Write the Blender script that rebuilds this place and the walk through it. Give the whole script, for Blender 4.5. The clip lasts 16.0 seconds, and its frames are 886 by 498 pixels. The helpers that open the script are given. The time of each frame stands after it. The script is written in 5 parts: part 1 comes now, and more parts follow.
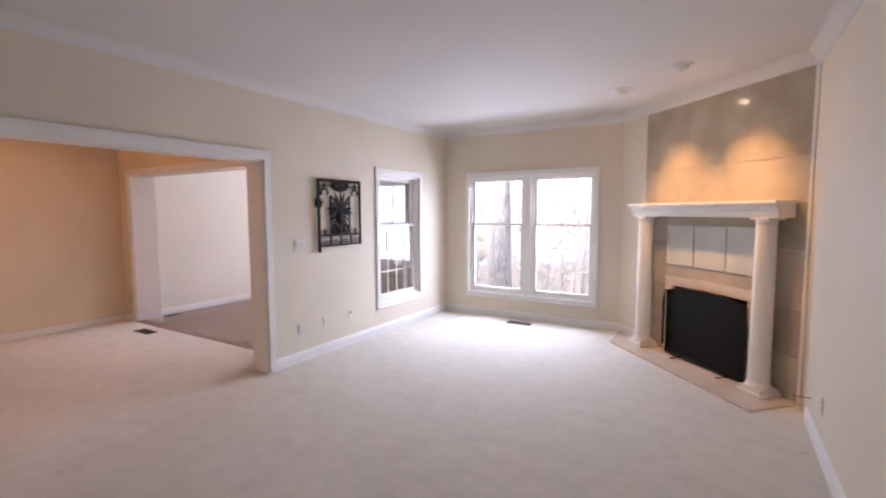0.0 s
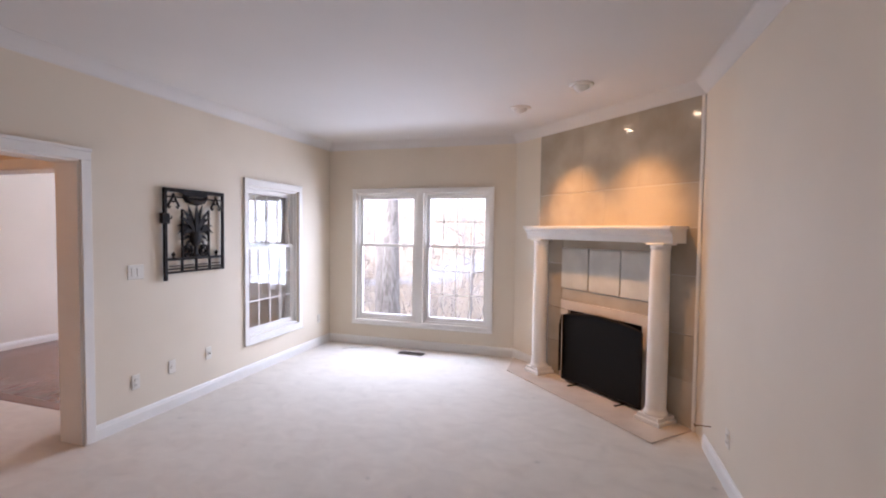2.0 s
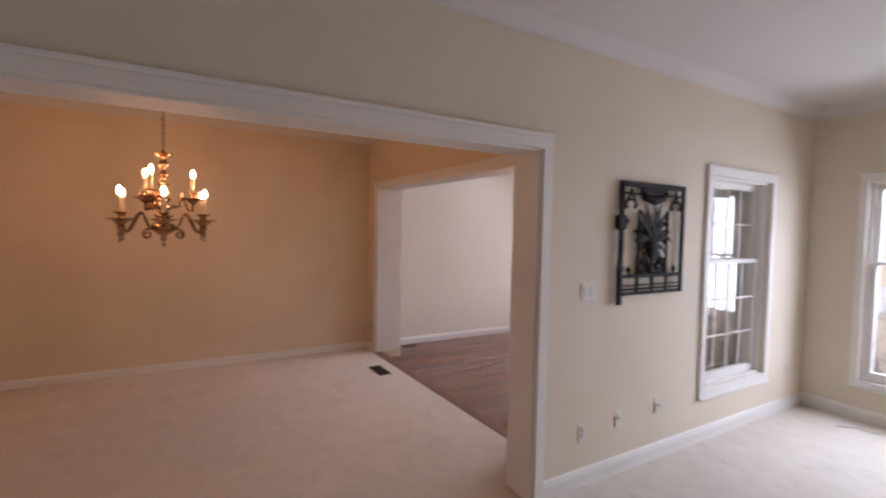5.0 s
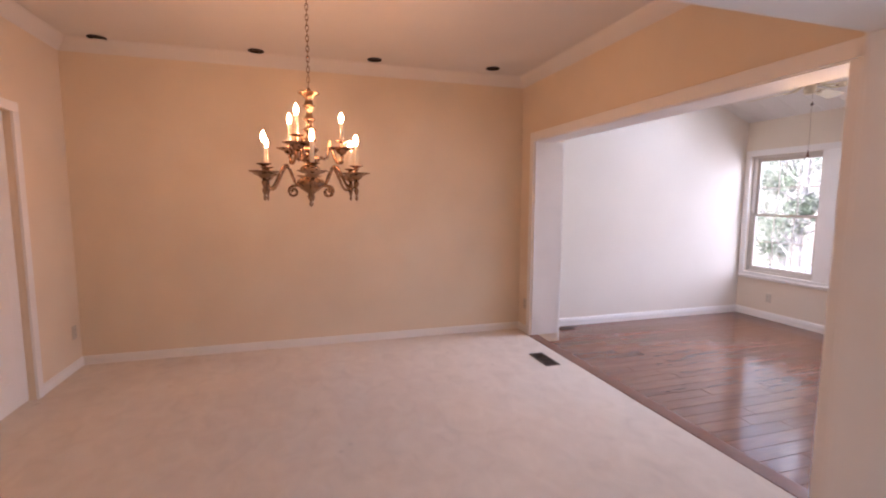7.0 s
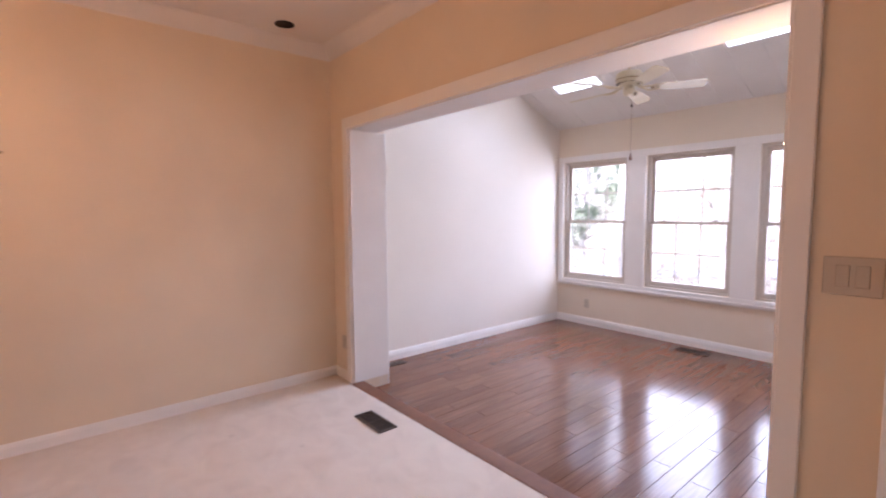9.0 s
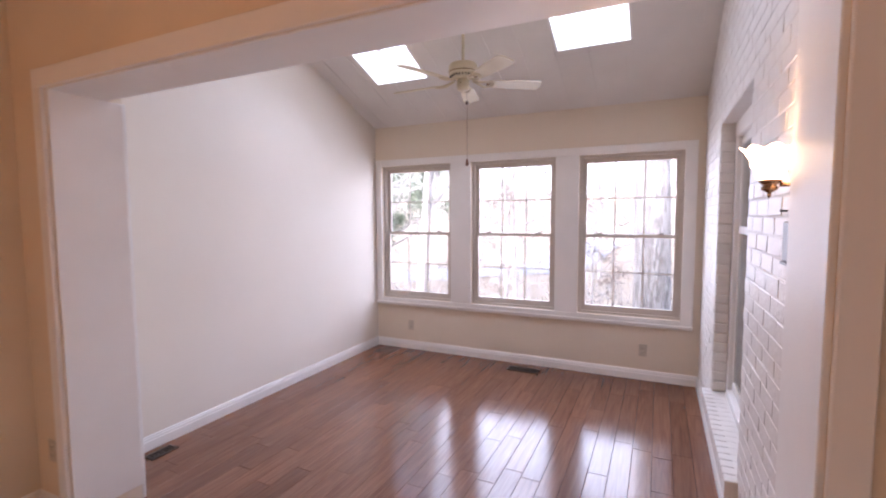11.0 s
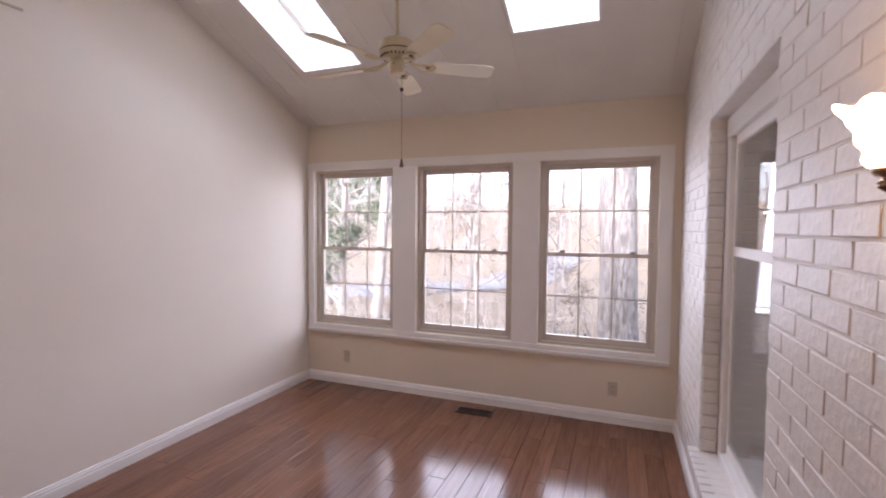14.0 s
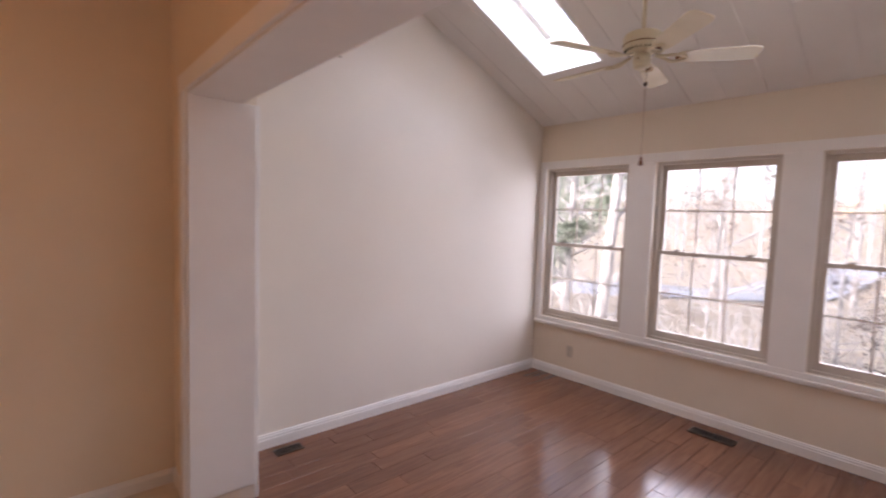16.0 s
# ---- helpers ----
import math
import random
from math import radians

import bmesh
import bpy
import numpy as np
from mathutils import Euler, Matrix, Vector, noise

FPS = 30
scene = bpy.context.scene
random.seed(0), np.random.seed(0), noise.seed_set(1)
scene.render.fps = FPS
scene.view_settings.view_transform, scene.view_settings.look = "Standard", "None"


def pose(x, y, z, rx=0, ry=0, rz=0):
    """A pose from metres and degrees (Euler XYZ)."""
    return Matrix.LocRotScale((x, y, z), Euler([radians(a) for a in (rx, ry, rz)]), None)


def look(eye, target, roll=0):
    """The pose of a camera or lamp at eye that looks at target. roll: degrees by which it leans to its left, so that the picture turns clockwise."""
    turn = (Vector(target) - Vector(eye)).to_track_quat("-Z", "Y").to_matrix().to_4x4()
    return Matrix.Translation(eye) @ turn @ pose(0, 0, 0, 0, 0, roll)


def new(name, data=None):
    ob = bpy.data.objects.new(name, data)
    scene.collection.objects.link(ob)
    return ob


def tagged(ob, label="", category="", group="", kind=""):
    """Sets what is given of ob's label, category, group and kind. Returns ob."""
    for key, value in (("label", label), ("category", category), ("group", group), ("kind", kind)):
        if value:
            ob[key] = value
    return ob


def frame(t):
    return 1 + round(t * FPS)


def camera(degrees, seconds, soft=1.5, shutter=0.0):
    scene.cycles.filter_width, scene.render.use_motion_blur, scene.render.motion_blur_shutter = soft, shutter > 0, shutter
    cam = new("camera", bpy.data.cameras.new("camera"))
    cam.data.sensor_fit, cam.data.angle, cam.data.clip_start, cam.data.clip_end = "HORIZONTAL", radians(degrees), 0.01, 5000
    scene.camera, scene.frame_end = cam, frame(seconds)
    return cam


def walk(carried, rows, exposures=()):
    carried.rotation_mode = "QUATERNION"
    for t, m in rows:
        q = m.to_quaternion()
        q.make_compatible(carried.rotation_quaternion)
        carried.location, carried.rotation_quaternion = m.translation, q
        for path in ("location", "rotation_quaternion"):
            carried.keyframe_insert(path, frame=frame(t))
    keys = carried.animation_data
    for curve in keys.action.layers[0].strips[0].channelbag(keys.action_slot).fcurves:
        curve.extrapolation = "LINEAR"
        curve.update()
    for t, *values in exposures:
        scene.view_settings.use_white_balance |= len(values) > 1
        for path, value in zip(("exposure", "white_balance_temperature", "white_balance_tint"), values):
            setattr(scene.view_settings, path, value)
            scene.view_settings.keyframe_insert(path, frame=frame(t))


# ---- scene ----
cam = camera(88.1, 16.0, soft=2.0, shutter=0.45)
PATH = [
    (0, (-0.022, -0.169, 1.551), (-1.057, 1.535, 1.387), -0.2),
    (0.5, (-0.026, -0.095, 1.547), (-0.903, 1.696, 1.404), -0.1),
    (1, (-0.092, 0.003, 1.551), (-0.811, 1.865, 1.433), -0.0),
    (1.5, (-0.194, 0.133, 1.566), (-0.795, 2.038, 1.468), 0.4),
    (2, (-0.321, 0.307, 1.573), (-0.901, 2.219, 1.491), 0.7),
    (2.5, (-0.495, 0.505, 1.57), (-1.189, 2.379, 1.489), 0.7),
    (3, (-0.715, 0.673, 1.596), (-1.631, 2.449, 1.506), 1.1),
    (3.5, (-0.978, 0.788, 1.594), (-2.118, 2.429, 1.519), 1.1),
    (4, (-1.224, 0.855, 1.582), (-2.586, 2.319, 1.522), 0.6),
    (4.5, (-1.488, 0.873, 1.58), (-3.045, 2.127, 1.521), 0.7),
    (5, (-1.75, 0.868, 1.577), (-3.47, 1.884, 1.489), 1.2),
    (5.2, (-1.847, 0.85, 1.567), (-3.617, 1.776, 1.471), 1.2),
    (7.3, (-2.969, 0.761, 1.436), (-4.872, 1.335, 1.22), 0.2),
    (7.5, (-3.103, 0.786, 1.432), (-4.983, 1.431, 1.209), 0.2),
    (8, (-3.344, 0.914, 1.406), (-5.143, 1.763, 1.202), 0.1),
    (8.5, (-3.588, 1.101, 1.411), (-5.267, 2.173, 1.226), -0.0),
    (9, (-3.812, 1.278, 1.398), (-5.341, 2.558, 1.238), -0.4),
    (9.5, (-4.029, 1.442, 1.462), (-5.373, 2.912, 1.289), -0.5),
    (11.8, (-4.656, 2.168, 1.47), (-5.318, 4.052, 1.366), -0.6),
    (12, (-4.656, 2.234, 1.467), (-5.281, 4.132, 1.377), -0.7),
    (12.5, (-4.651, 2.39, 1.469), (-5.231, 4.303, 1.41), -0.6),
    (13, (-4.649, 2.506, 1.465), (-5.229, 4.42, 1.42), -0.0),
    (13.5, (-4.641, 2.6, 1.462), (-5.263, 4.5, 1.402), 0.2),
    (14, (-4.641, 2.656, 1.476), (-5.36, 4.52, 1.384), 0.4),
    (14.5, (-4.651, 2.665, 1.478), (-5.511, 4.467, 1.366), 0.9),
    (15, (-4.651, 2.663, 1.492), (-5.707, 4.356, 1.363), 1.5),
    (15.5, (-4.635, 2.624, 1.51), (-5.903, 4.165, 1.375), 1.7),
    (16, (-4.611, 2.533, 1.502), (-6.107, 3.853, 1.365), 1.9),
]
EXPOSURES = [(0.0, 3.38, 5980), (1.0, 3.36, 5980), (2.0, 3.26, 5980), (2.5, 3.08, 5980), (3.5, 2.98, 5980), (4.3, 2.86, 6100), (5.2, 2.86, 6330), (7.3, 3.68, 5570), (9.7, 3.68, 5500), (11.8, 3.12, 5800), (12.6, 3.00, 5880), (14.0, 2.95, 5980), (16.0, 2.98, 6100)]
walk(cam, [(t, look(eye, target, roll)) for t, eye, target, roll in PATH], [(t, stops, kelvin, 26) for t, stops, kelvin in EXPOSURES])


# ---- world and light ----
EYEBALL_W = 11.0
world = bpy.data.worlds.new("overcast_sky")
scene.world = world
world.use_nodes = True
wn = world.node_tree.nodes
sky = wn.new("ShaderNodeTexSky")
sky.sky_type = "NISHITA"
sky.sun_disc = False
sky.sun_elevation = radians(23.5)
sky.sun_rotation = radians(200)
sky.air_density, sky.dust_density, sky.ozone_density = 1.0, 4.0, 1.0
wn["Background"].inputs["Strength"].default_value = 0.115
haze = wn.new("ShaderNodeHueSaturation")
haze.inputs["Saturation"].default_value = 0.45
world.node_tree.links.new(sky.outputs["Color"], haze.inputs["Color"])
world.node_tree.links.new(haze.outputs["Color"], wn["Background"].inputs["Color"])


def lamp(name, kind, m, watts, colour, **extra):
    data = bpy.data.lights.new(name, kind)
    data.energy, data.color = watts, colour
    for key, value in extra.items():
        if key == "size":
            data.size = value
        elif key == "size_y":
            data.shape, data.size_y = "RECTANGLE", value
        elif key == "angle":
            data.angle = value
        elif key == "spread":
            data.spread = value
        elif key == "spot":
            data.spot_size = value
        elif key == "blend":
            data.spot_blend = value
        elif key == "radius":
            data.shadow_soft_size = value
    ob = new(name, data)
    ob.matrix_world = m
    return ob


SKY_TINT = (0.80, 0.90, 1.0)
lamp("sun", "SUN", look((0, 0, 0), (0.35, 0.85, -0.40)), 0.35, (0.95, 0.98, 1.0), angle=radians(30))
# the sky's light in the openings
lamp("sky_light_living", "AREA", look((-2.35, 6.45, 1.45), (-2.35, 3.6, 0.45)), 15, (0.73, 0.87, 1.0), size=1.9, size_y=1.7, spread=radians(158))
lamp("sky_light_sunroom", "AREA", look((-5.95, 7.35, 1.45), (-5.95, 2.6, 0.2)), 7.2, (0.92, 0.95, 1.0), size=2.5, size_y=1.5, spread=radians(160))
for sx in (-6.84, -5.065):
    lamp("sky_light_roof", "AREA", look((sx, 5.42, 3.45), (sx, 5.05, 2.6)), 3.0, SKY_TINT, size=0.5, size_y=1.0)
# fill lamp added at the living room's unseen far end; no window stands there
lamp("fill_light_south", "AREA", look((-1.6, -3.1, 1.5), (-1.6, 3, 0.8)), 0.6, SKY_TINT, size=3.0, size_y=1.6)

# ---- materials ----
def mat_base(name, rough=0.6, metal=0.0):
    m = bpy.data.materials.new(name)
    m.use_nodes = True
    b = m.node_tree.nodes["Principled BSDF"]
    b.inputs["Roughness"].default_value = rough
    b.inputs["Metallic"].default_value = metal
    return m, m.node_tree.nodes, m.node_tree.links, b


def mottled(name, c1, c2, scale=6.0, rough=0.6, bump=0.0, bump_scale=200.0, metal=0.0, fine=0.0, spec=0.5, by_object=0.0, rough2=None):
    """Two-scale noise paint: broad mottling between c1 and c2, fine relief."""
    m, n, l, b = mat_base(name, rough, metal)
    b.inputs["Specular IOR Level"].default_value = spec
    co = n.new("ShaderNodeTexCoord")
    big = n.new("ShaderNodeTexNoise")
    big.inputs["Scale"].default_value = scale
    big.inputs["Detail"].default_value = 5
    l.new(co.outputs["Object"], big.inputs["Vector"])
    small = n.new("ShaderNodeTexNoise")
    small.inputs["Scale"].default_value = bump_scale
    small.inputs["Detail"].default_value = 3
    l.new(co.outputs["Object"], small.inputs["Vector"])
    fac = n.new("ShaderNodeMath")
    fac.operation = "MULTIPLY_ADD"
    fac.use_clamp = True
    l.new(small.outputs["Fac"], fac.inputs[0])
    fac.inputs[1].default_value = fine
    sub = n.new("ShaderNodeMath")
    sub.operation = "SUBTRACT"
    l.new(big.outputs["Fac"], sub.inputs[0])
    sub.inputs[1].default_value = fine * 0.5
    l.new(sub.outputs[0], fac.inputs[2])
    if by_object:
        info = n.new("ShaderNodeObjectInfo")
        geo = n.new("ShaderNodeNewGeometry")
        add = n.new("ShaderNodeMath")
        add.operation = "ADD"
        l.new(info.outputs["Random"], add.inputs[0])
        l.new(geo.outputs["Random Per Island"], add.inputs[1])
        fr = n.new("ShaderNodeMath")
        fr.operation = "FRACT"
        l.new(add.outputs[0], fr.inputs[0])
        mm = n.new("ShaderNodeMath")
        mm.operation = "MULTIPLY_ADD"
        mm.use_clamp = True
        l.new(fr.outputs[0], mm.inputs[0])
        mm.inputs[1].default_value = by_object
        off = n.new("ShaderNodeMath")
        off.operation = "SUBTRACT"
        l.new(fac.outputs[0], off.inputs[0])
        off.inputs[1].default_value = by_object * 0.5
        l.new(off.outputs[0], mm.inputs[2])
        fac = mm
    ramp = n.new("ShaderNodeValToRGB")
    ramp.color_ramp.elements[0].position, ramp.color_ramp.elements[1].position = 0.3, 0.7
    ramp.color_ramp.elements[0].color, ramp.color_ramp.elements[1].color = (*c1, 1), (*c2, 1)
    l.new(fac.outputs[0], ramp.inputs["Fac"])
    l.new(ramp.outputs["Color"], b.inputs["Base Color"])
    if rough2 is not None:
        mr = n.new("ShaderNodeMapRange")
        mr.inputs["To Min"].default_value, mr.inputs["To Max"].default_value = rough, rough2
        l.new(big.outputs["Fac"], mr.inputs["Value"])
        l.new(mr.outputs[0], b.inputs["Roughness"])
    if bump:
        bp = n.new("ShaderNodeBump")
        bp.inputs["Strength"].default_value = bump
        bp.inputs["Distance"].default_value = 0.01
        l.new(small.outputs["Fac"], bp.inputs["Height"])
        l.new(bp.outputs["Normal"], b.inputs["Normal"])
    return m


def wood_floor(name):
    """Stained oak: long grain along y, its own tone for every board, thin glossy finish."""
    m, n, l, b = mat_base(name, 0.16)
    b.inputs["Specular IOR Level"].default_value = 0.6
    co = n.new("ShaderNodeTexCoord")
    info = n.new("ShaderNodeObjectInfo")
    shift = n.new("ShaderNodeVectorMath")
    shift.operation = "SCALE"
    l.new(info.outputs["Random"], shift.inputs["Scale"])
    shift.inputs[0].default_value = (7.0, 31.0, 3.0)
    add = n.new("ShaderNodeVectorMath")
    l.new(co.outputs["Object"], add.inputs[0])
    l.new(shift.outputs[0], add.inputs[1])
    mp = n.new("ShaderNodeMapping")
    mp.inputs["Scale"].default_value = (42.0, 2.6, 10.0)
    l.new(add.outputs[0], mp.inputs["Vector"])
    grain = n.new("ShaderNodeTexNoise")
    grain.inputs["Scale"].default_value = 1.0
    grain.inputs["Detail"].default_value = 7
    grain.inputs["Distortion"].default_value = 1.2
    l.new(mp.outputs[0], grain.inputs["Vector"])
    ramp = n.new("ShaderNodeValToRGB")
    e = ramp.color_ramp.elements
    e[0].position, e[0].color = 0.25, (0.135, 0.055, 0.030, 1)
    e[1].position, e[1].color = 0.75, (0.235, 0.104, 0.057, 1)
    mid = e.new(0.5)
    mid.color = (0.186, 0.079, 0.042, 1)
    l.new(grain.outputs["Fac"], ramp.inputs["Fac"])
    hsv = n.new("ShaderNodeHueSaturation")
    tone = n.new("ShaderNodeMapRange")
    tone.inputs["To Min"].default_value, tone.inputs["To Max"].default_value = 0.85, 1.15
    l.new(info.outputs["Random"], tone.inputs["Value"])
    l.new(tone.outputs[0], hsv.inputs["Value"])
    l.new(ramp.outputs["Color"], hsv.inputs["Color"])
    l.new(hsv.outputs["Color"], b.inputs["Base Color"])
    wave = n.new("ShaderNodeTexNoise")
    wave.inputs["Scale"].default_value = 9.0
    l.new(add.outputs[0], wave.inputs["Vector"])
    mr = n.new("ShaderNodeMapRange")
    mr.inputs["To Min"].default_value, mr.inputs["To Max"].default_value = 0.11, 0.23
    l.new(wave.outputs["Fac"], mr.inputs["Value"])
    l.new(mr.outputs[0], b.inputs["Roughness"])
    bp = n.new("ShaderNodeBump")
    bp.inputs["Strength"].default_value = 0.12
    bp.inputs["Distance"].default_value = 0.004
    mix = n.new("ShaderNodeMath")
    mix.operation = "MULTIPLY_ADD"
    l.new(grain.outputs["Fac"], mix.inputs[0])
    mix.inputs[1].default_value = 0.25
    l.new(wave.outputs["Fac"], mix.inputs[2])
    l.new(mix.outputs[0], bp.inputs["Height"])
    l.new(bp.outputs["Normal"], b.inputs["Normal"])
    return m


def carpet_mat(name):
    """Cream cut pile: tuft relief, faint streaks of brushed pile, sparse small dents with their shade in the colour."""
    m, n, l, b = mat_base(name, 0.95)
    b.inputs["Specular IOR Level"].default_value = 0.1
    co = n.new("ShaderNodeTexCoord")

    def noise_tex(scale, detail, stretch=(1, 1, 1), distortion=0.0):
        mp = n.new("ShaderNodeMapping")
        mp.inputs["Scale"].default_value = stretch
        l.new(co.outputs["Object"], mp.inputs["Vector"])
        t = n.new("ShaderNodeTexNoise")
        t.inputs["Scale"].default_value, t.inputs["Detail"].default_value, t.inputs["Distortion"].default_value = scale, detail, distortion
        l.new(mp.outputs[0], t.inputs["Vector"])
        return t

    def math_node(op, a, v):
        k = n.new("ShaderNodeMath")
        k.operation, k.use_clamp = op, True
        l.new(a, k.inputs[0])
        if hasattr(v, "is_output"):
            l.new(v, k.inputs[1])
        else:
            k.inputs[1].default_value = v
        return k.outputs[0]

    tuft = noise_tex(330, 2)
    brushed = noise_tex(5.5, 6, (1.0, 1.3, 1.0), 0.8)
    broad = noise_tex(1.1, 2)
    dents = n.new("ShaderNodeTexVoronoi")
    dents.inputs["Scale"].default_value = 2.7
    l.new(co.outputs["Object"], dents.inputs["Vector"])
    near = n.new("ShaderNodeMapRange")
    near.inputs["From Min"].default_value, near.inputs["From Max"].default_value = 0.02, 0.075
    near.inputs["To Min"].default_value, near.inputs["To Max"].default_value = 0.20, 0.0
    l.new(dents.outputs["Distance"], near.inputs["Value"])
    mix = math_node("ADD", math_node("MULTIPLY", brushed.outputs["Fac"], 0.55), math_node("MULTIPLY", tuft.outputs["Fac"], 0.30))
    mix = math_node("ADD", mix, math_node("MULTIPLY", broad.outputs["Fac"], 0.15))
    # dents sink the pile and also darken its colour, as painted shade
    mix = math_node("SUBTRACT", mix, near.outputs[0])
    ramp = n.new("ShaderNodeValToRGB")
    e = ramp.color_ramp.elements
    e[0].position, e[0].color = 0.12, (0.50, 0.45, 0.39, 1)
    e[1].position, e[1].color = 0.66, (0.78, 0.708, 0.618, 1)
    mid = e.new(0.42)
    mid.color = (0.70, 0.626, 0.540, 1)
    l.new(mix, ramp.inputs["Fac"])
    l.new(ramp.outputs["Color"], b.inputs["Base Color"])
    bp = n.new("ShaderNodeBump")
    bp.inputs["Strength"].default_value, bp.inputs["Distance"].default_value = 0.5, 0.010
    l.new(mix, bp.inputs["Height"])
    l.new(bp.outputs["Normal"], b.inputs["Normal"])
    return m


def glass_mat(name):
    m, n, l, b = mat_base(name, 0.0)
    n.remove(b)
    clear = n.new("ShaderNodeBsdfTransparent")
    clear.inputs["Color"].default_value = (0.985, 0.99, 0.987, 1)
    gloss = n.new("ShaderNodeBsdfGlossy")
    gloss.inputs["Roughness"].default_value = 0.02
    facing = n.new("ShaderNodeLayerWeight")
    facing.inputs["Blend"].default_value = 0.5
    power = n.new("ShaderNodeMath")
    power.operation = "POWER"
    l.new(facing.outputs["Facing"], power.inputs[0])
    power.inputs[1].default_value = 4.0
    fres = n.new("ShaderNodeMath")
    fres.operation = "MULTIPLY_ADD"
    l.new(power.outputs[0], fres.inputs[0])
    fres.inputs[1].default_value, fres.inputs[2].default_value = 0.85, 0.05
    mix = n.new("ShaderNodeMixShader")
    l.new(fres.outputs[0], mix.inputs[0])
    l.new(clear.outputs[0], mix.inputs[1])
    l.new(gloss.outputs[0], mix.inputs[2])
    l.new(mix.outputs[0], n["Material Output"].inputs["Surface"])
    return m


def screen_mat(name):
    """Fine grey insect screen, half open."""
    m, n, l, b = mat_base(name, 0.8)
    b.inputs["Base Color"].default_value = (0.46, 0.42, 0.37, 1)
    clear = n.new("ShaderNodeBsdfTransparent")
    mix = n.new("ShaderNodeMixShader")
    mix.inputs[0].default_value = 0.12
    l.new(clear.outputs[0], mix.inputs[1])
    l.new(b.outputs[0], mix.inputs[2])
    l.new(mix.outputs[0], n["Material Output"].inputs["Surface"])
    return m


def bark_mat(name):
    """Grey bark: dark upright furrows between pale ridges."""
    m, n, l, b = mat_base(name, 0.95)
    b.inputs["Specular IOR Level"].default_value = 0.1
    co = n.new("ShaderNodeTexCoord")
    mp = n.new("ShaderNodeMapping")
    mp.inputs["Scale"].default_value = (26.0, 26.0, 5.0)
    l.new(co.outputs["Object"], mp.inputs["Vector"])
    ridge = n.new("ShaderNodeTexNoise")
    ridge.inputs["Scale"].default_value, ridge.inputs["Detail"].default_value, ridge.inputs["Distortion"].default_value = 1.0, 6, 0.8
    l.new(mp.outputs[0], ridge.inputs["Vector"])
    ramp = n.new("ShaderNodeValToRGB")
    e = ramp.color_ramp.elements
    e[0].position, e[0].color = 0.40, (0.21, 0.197, 0.185, 1)
    e[1].position, e[1].color = 0.64, (0.46, 0.44, 0.42, 1)
    e.new(0.50).color = (0.32, 0.30, 0.285, 1)
    l.new(ridge.outputs["Fac"], ramp.inputs["Fac"])
    l.new(ramp.outputs["Color"], b.inputs["Base Color"])
    bp = n.new("ShaderNodeBump")
    bp.inputs["Strength"].default_value, bp.inputs["Distance"].default_value = 1.0, 0.05
    l.new(ridge.outputs["Fac"], bp.inputs["Height"])
    l.new(bp.outputs["Normal"], b.inputs["Normal"])
    return m


def glow(name, colour, strength):
    m, n, l, b = mat_base(name, 0.4)
    b.inputs["Base Color"].default_value = (0.9, 0.85, 0.75, 1)
    b.inputs["Emission Color"].default_value = (*colour, 1)
    b.inputs["Emission Strength"].default_value = strength
    return m


CREAM = mottled("cream_wall_paint", (0.722, 0.622, 0.490), (0.762, 0.664, 0.530), 1.5, 0.7, 0.05, 260)
TAN = mottled("tan_wall_paint", (0.715, 0.590, 0.430), (0.775, 0.650, 0.480), 1.5, 0.7, 0.05, 260)
OFFWHITE = mottled("off_white_wall_paint", (0.79, 0.715, 0.615), (0.83, 0.755, 0.655), 1.2, 0.75, 0.05, 260)
# living ceiling: the paint is darkened to stand in for weaker bounce light
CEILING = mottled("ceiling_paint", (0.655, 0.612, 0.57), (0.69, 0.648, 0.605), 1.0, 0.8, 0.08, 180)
# dining copy of that paint, lighter and warmer for the chandelier's light
CEILING_LIT = mottled("ceiling_paint_lit", (0.70, 0.645, 0.575), (0.74, 0.685, 0.615), 1.0, 0.8, 0.08, 180)
BOARD_CEILING = mottled("painted_ceiling_boards", (0.70, 0.655, 0.60), (0.77, 0.725, 0.67), 2.0, 0.6, 0.05, 90)
TRIM = mottled("white_trim_paint", (0.80, 0.765, 0.715), (0.84, 0.805, 0.755), 4.0, 0.5, 0.02, 120, spec=0.3)
SASH = mottled("almond_sash", (0.55, 0.48, 0.40), (0.60, 0.53, 0.45), 5.0, 0.4, 0.02, 120)
CARPET = carpet_mat("cream_carpet")
OAK = wood_floor("stained_oak")
NOSING = mottled("stained_oak_nosing", (0.16, 0.062, 0.030), (0.22, 0.09, 0.045), 14, 0.3, 0.05, 60)
BRICK = mottled("white_painted_brick", (0.72, 0.67, 0.61), (0.79, 0.745, 0.69), 9.0, 0.45, 0.25, 45, by_object=0.12)
MORTAR = mottled("painted_mortar", (0.70, 0.65, 0.59), (0.77, 0.725, 0.67), 12.0, 0.6, 0.3, 60)
STONE = mottled("honed_limestone", (0.37, 0.305, 0.225), (0.48, 0.41, 0.32), 3.0, 0.09, 0.01, 60, by_object=0.45, spec=0.28)
PALE_STONE = mottled("pale_marble_panel", (0.52, 0.50, 0.45), (0.62, 0.60, 0.54), 5.0, 0.38, 0.03, 60)
HEARTH = mottled("beige_hearth_stone", (0.60, 0.50, 0.41), (0.70, 0.60, 0.50), 4.0, 0.25, 0.03, 60)
BLACK = mottled("soot_black", (0.010, 0.009, 0.008), (0.022, 0.019, 0.017), 9.0, 0.7, 0.2, 90)
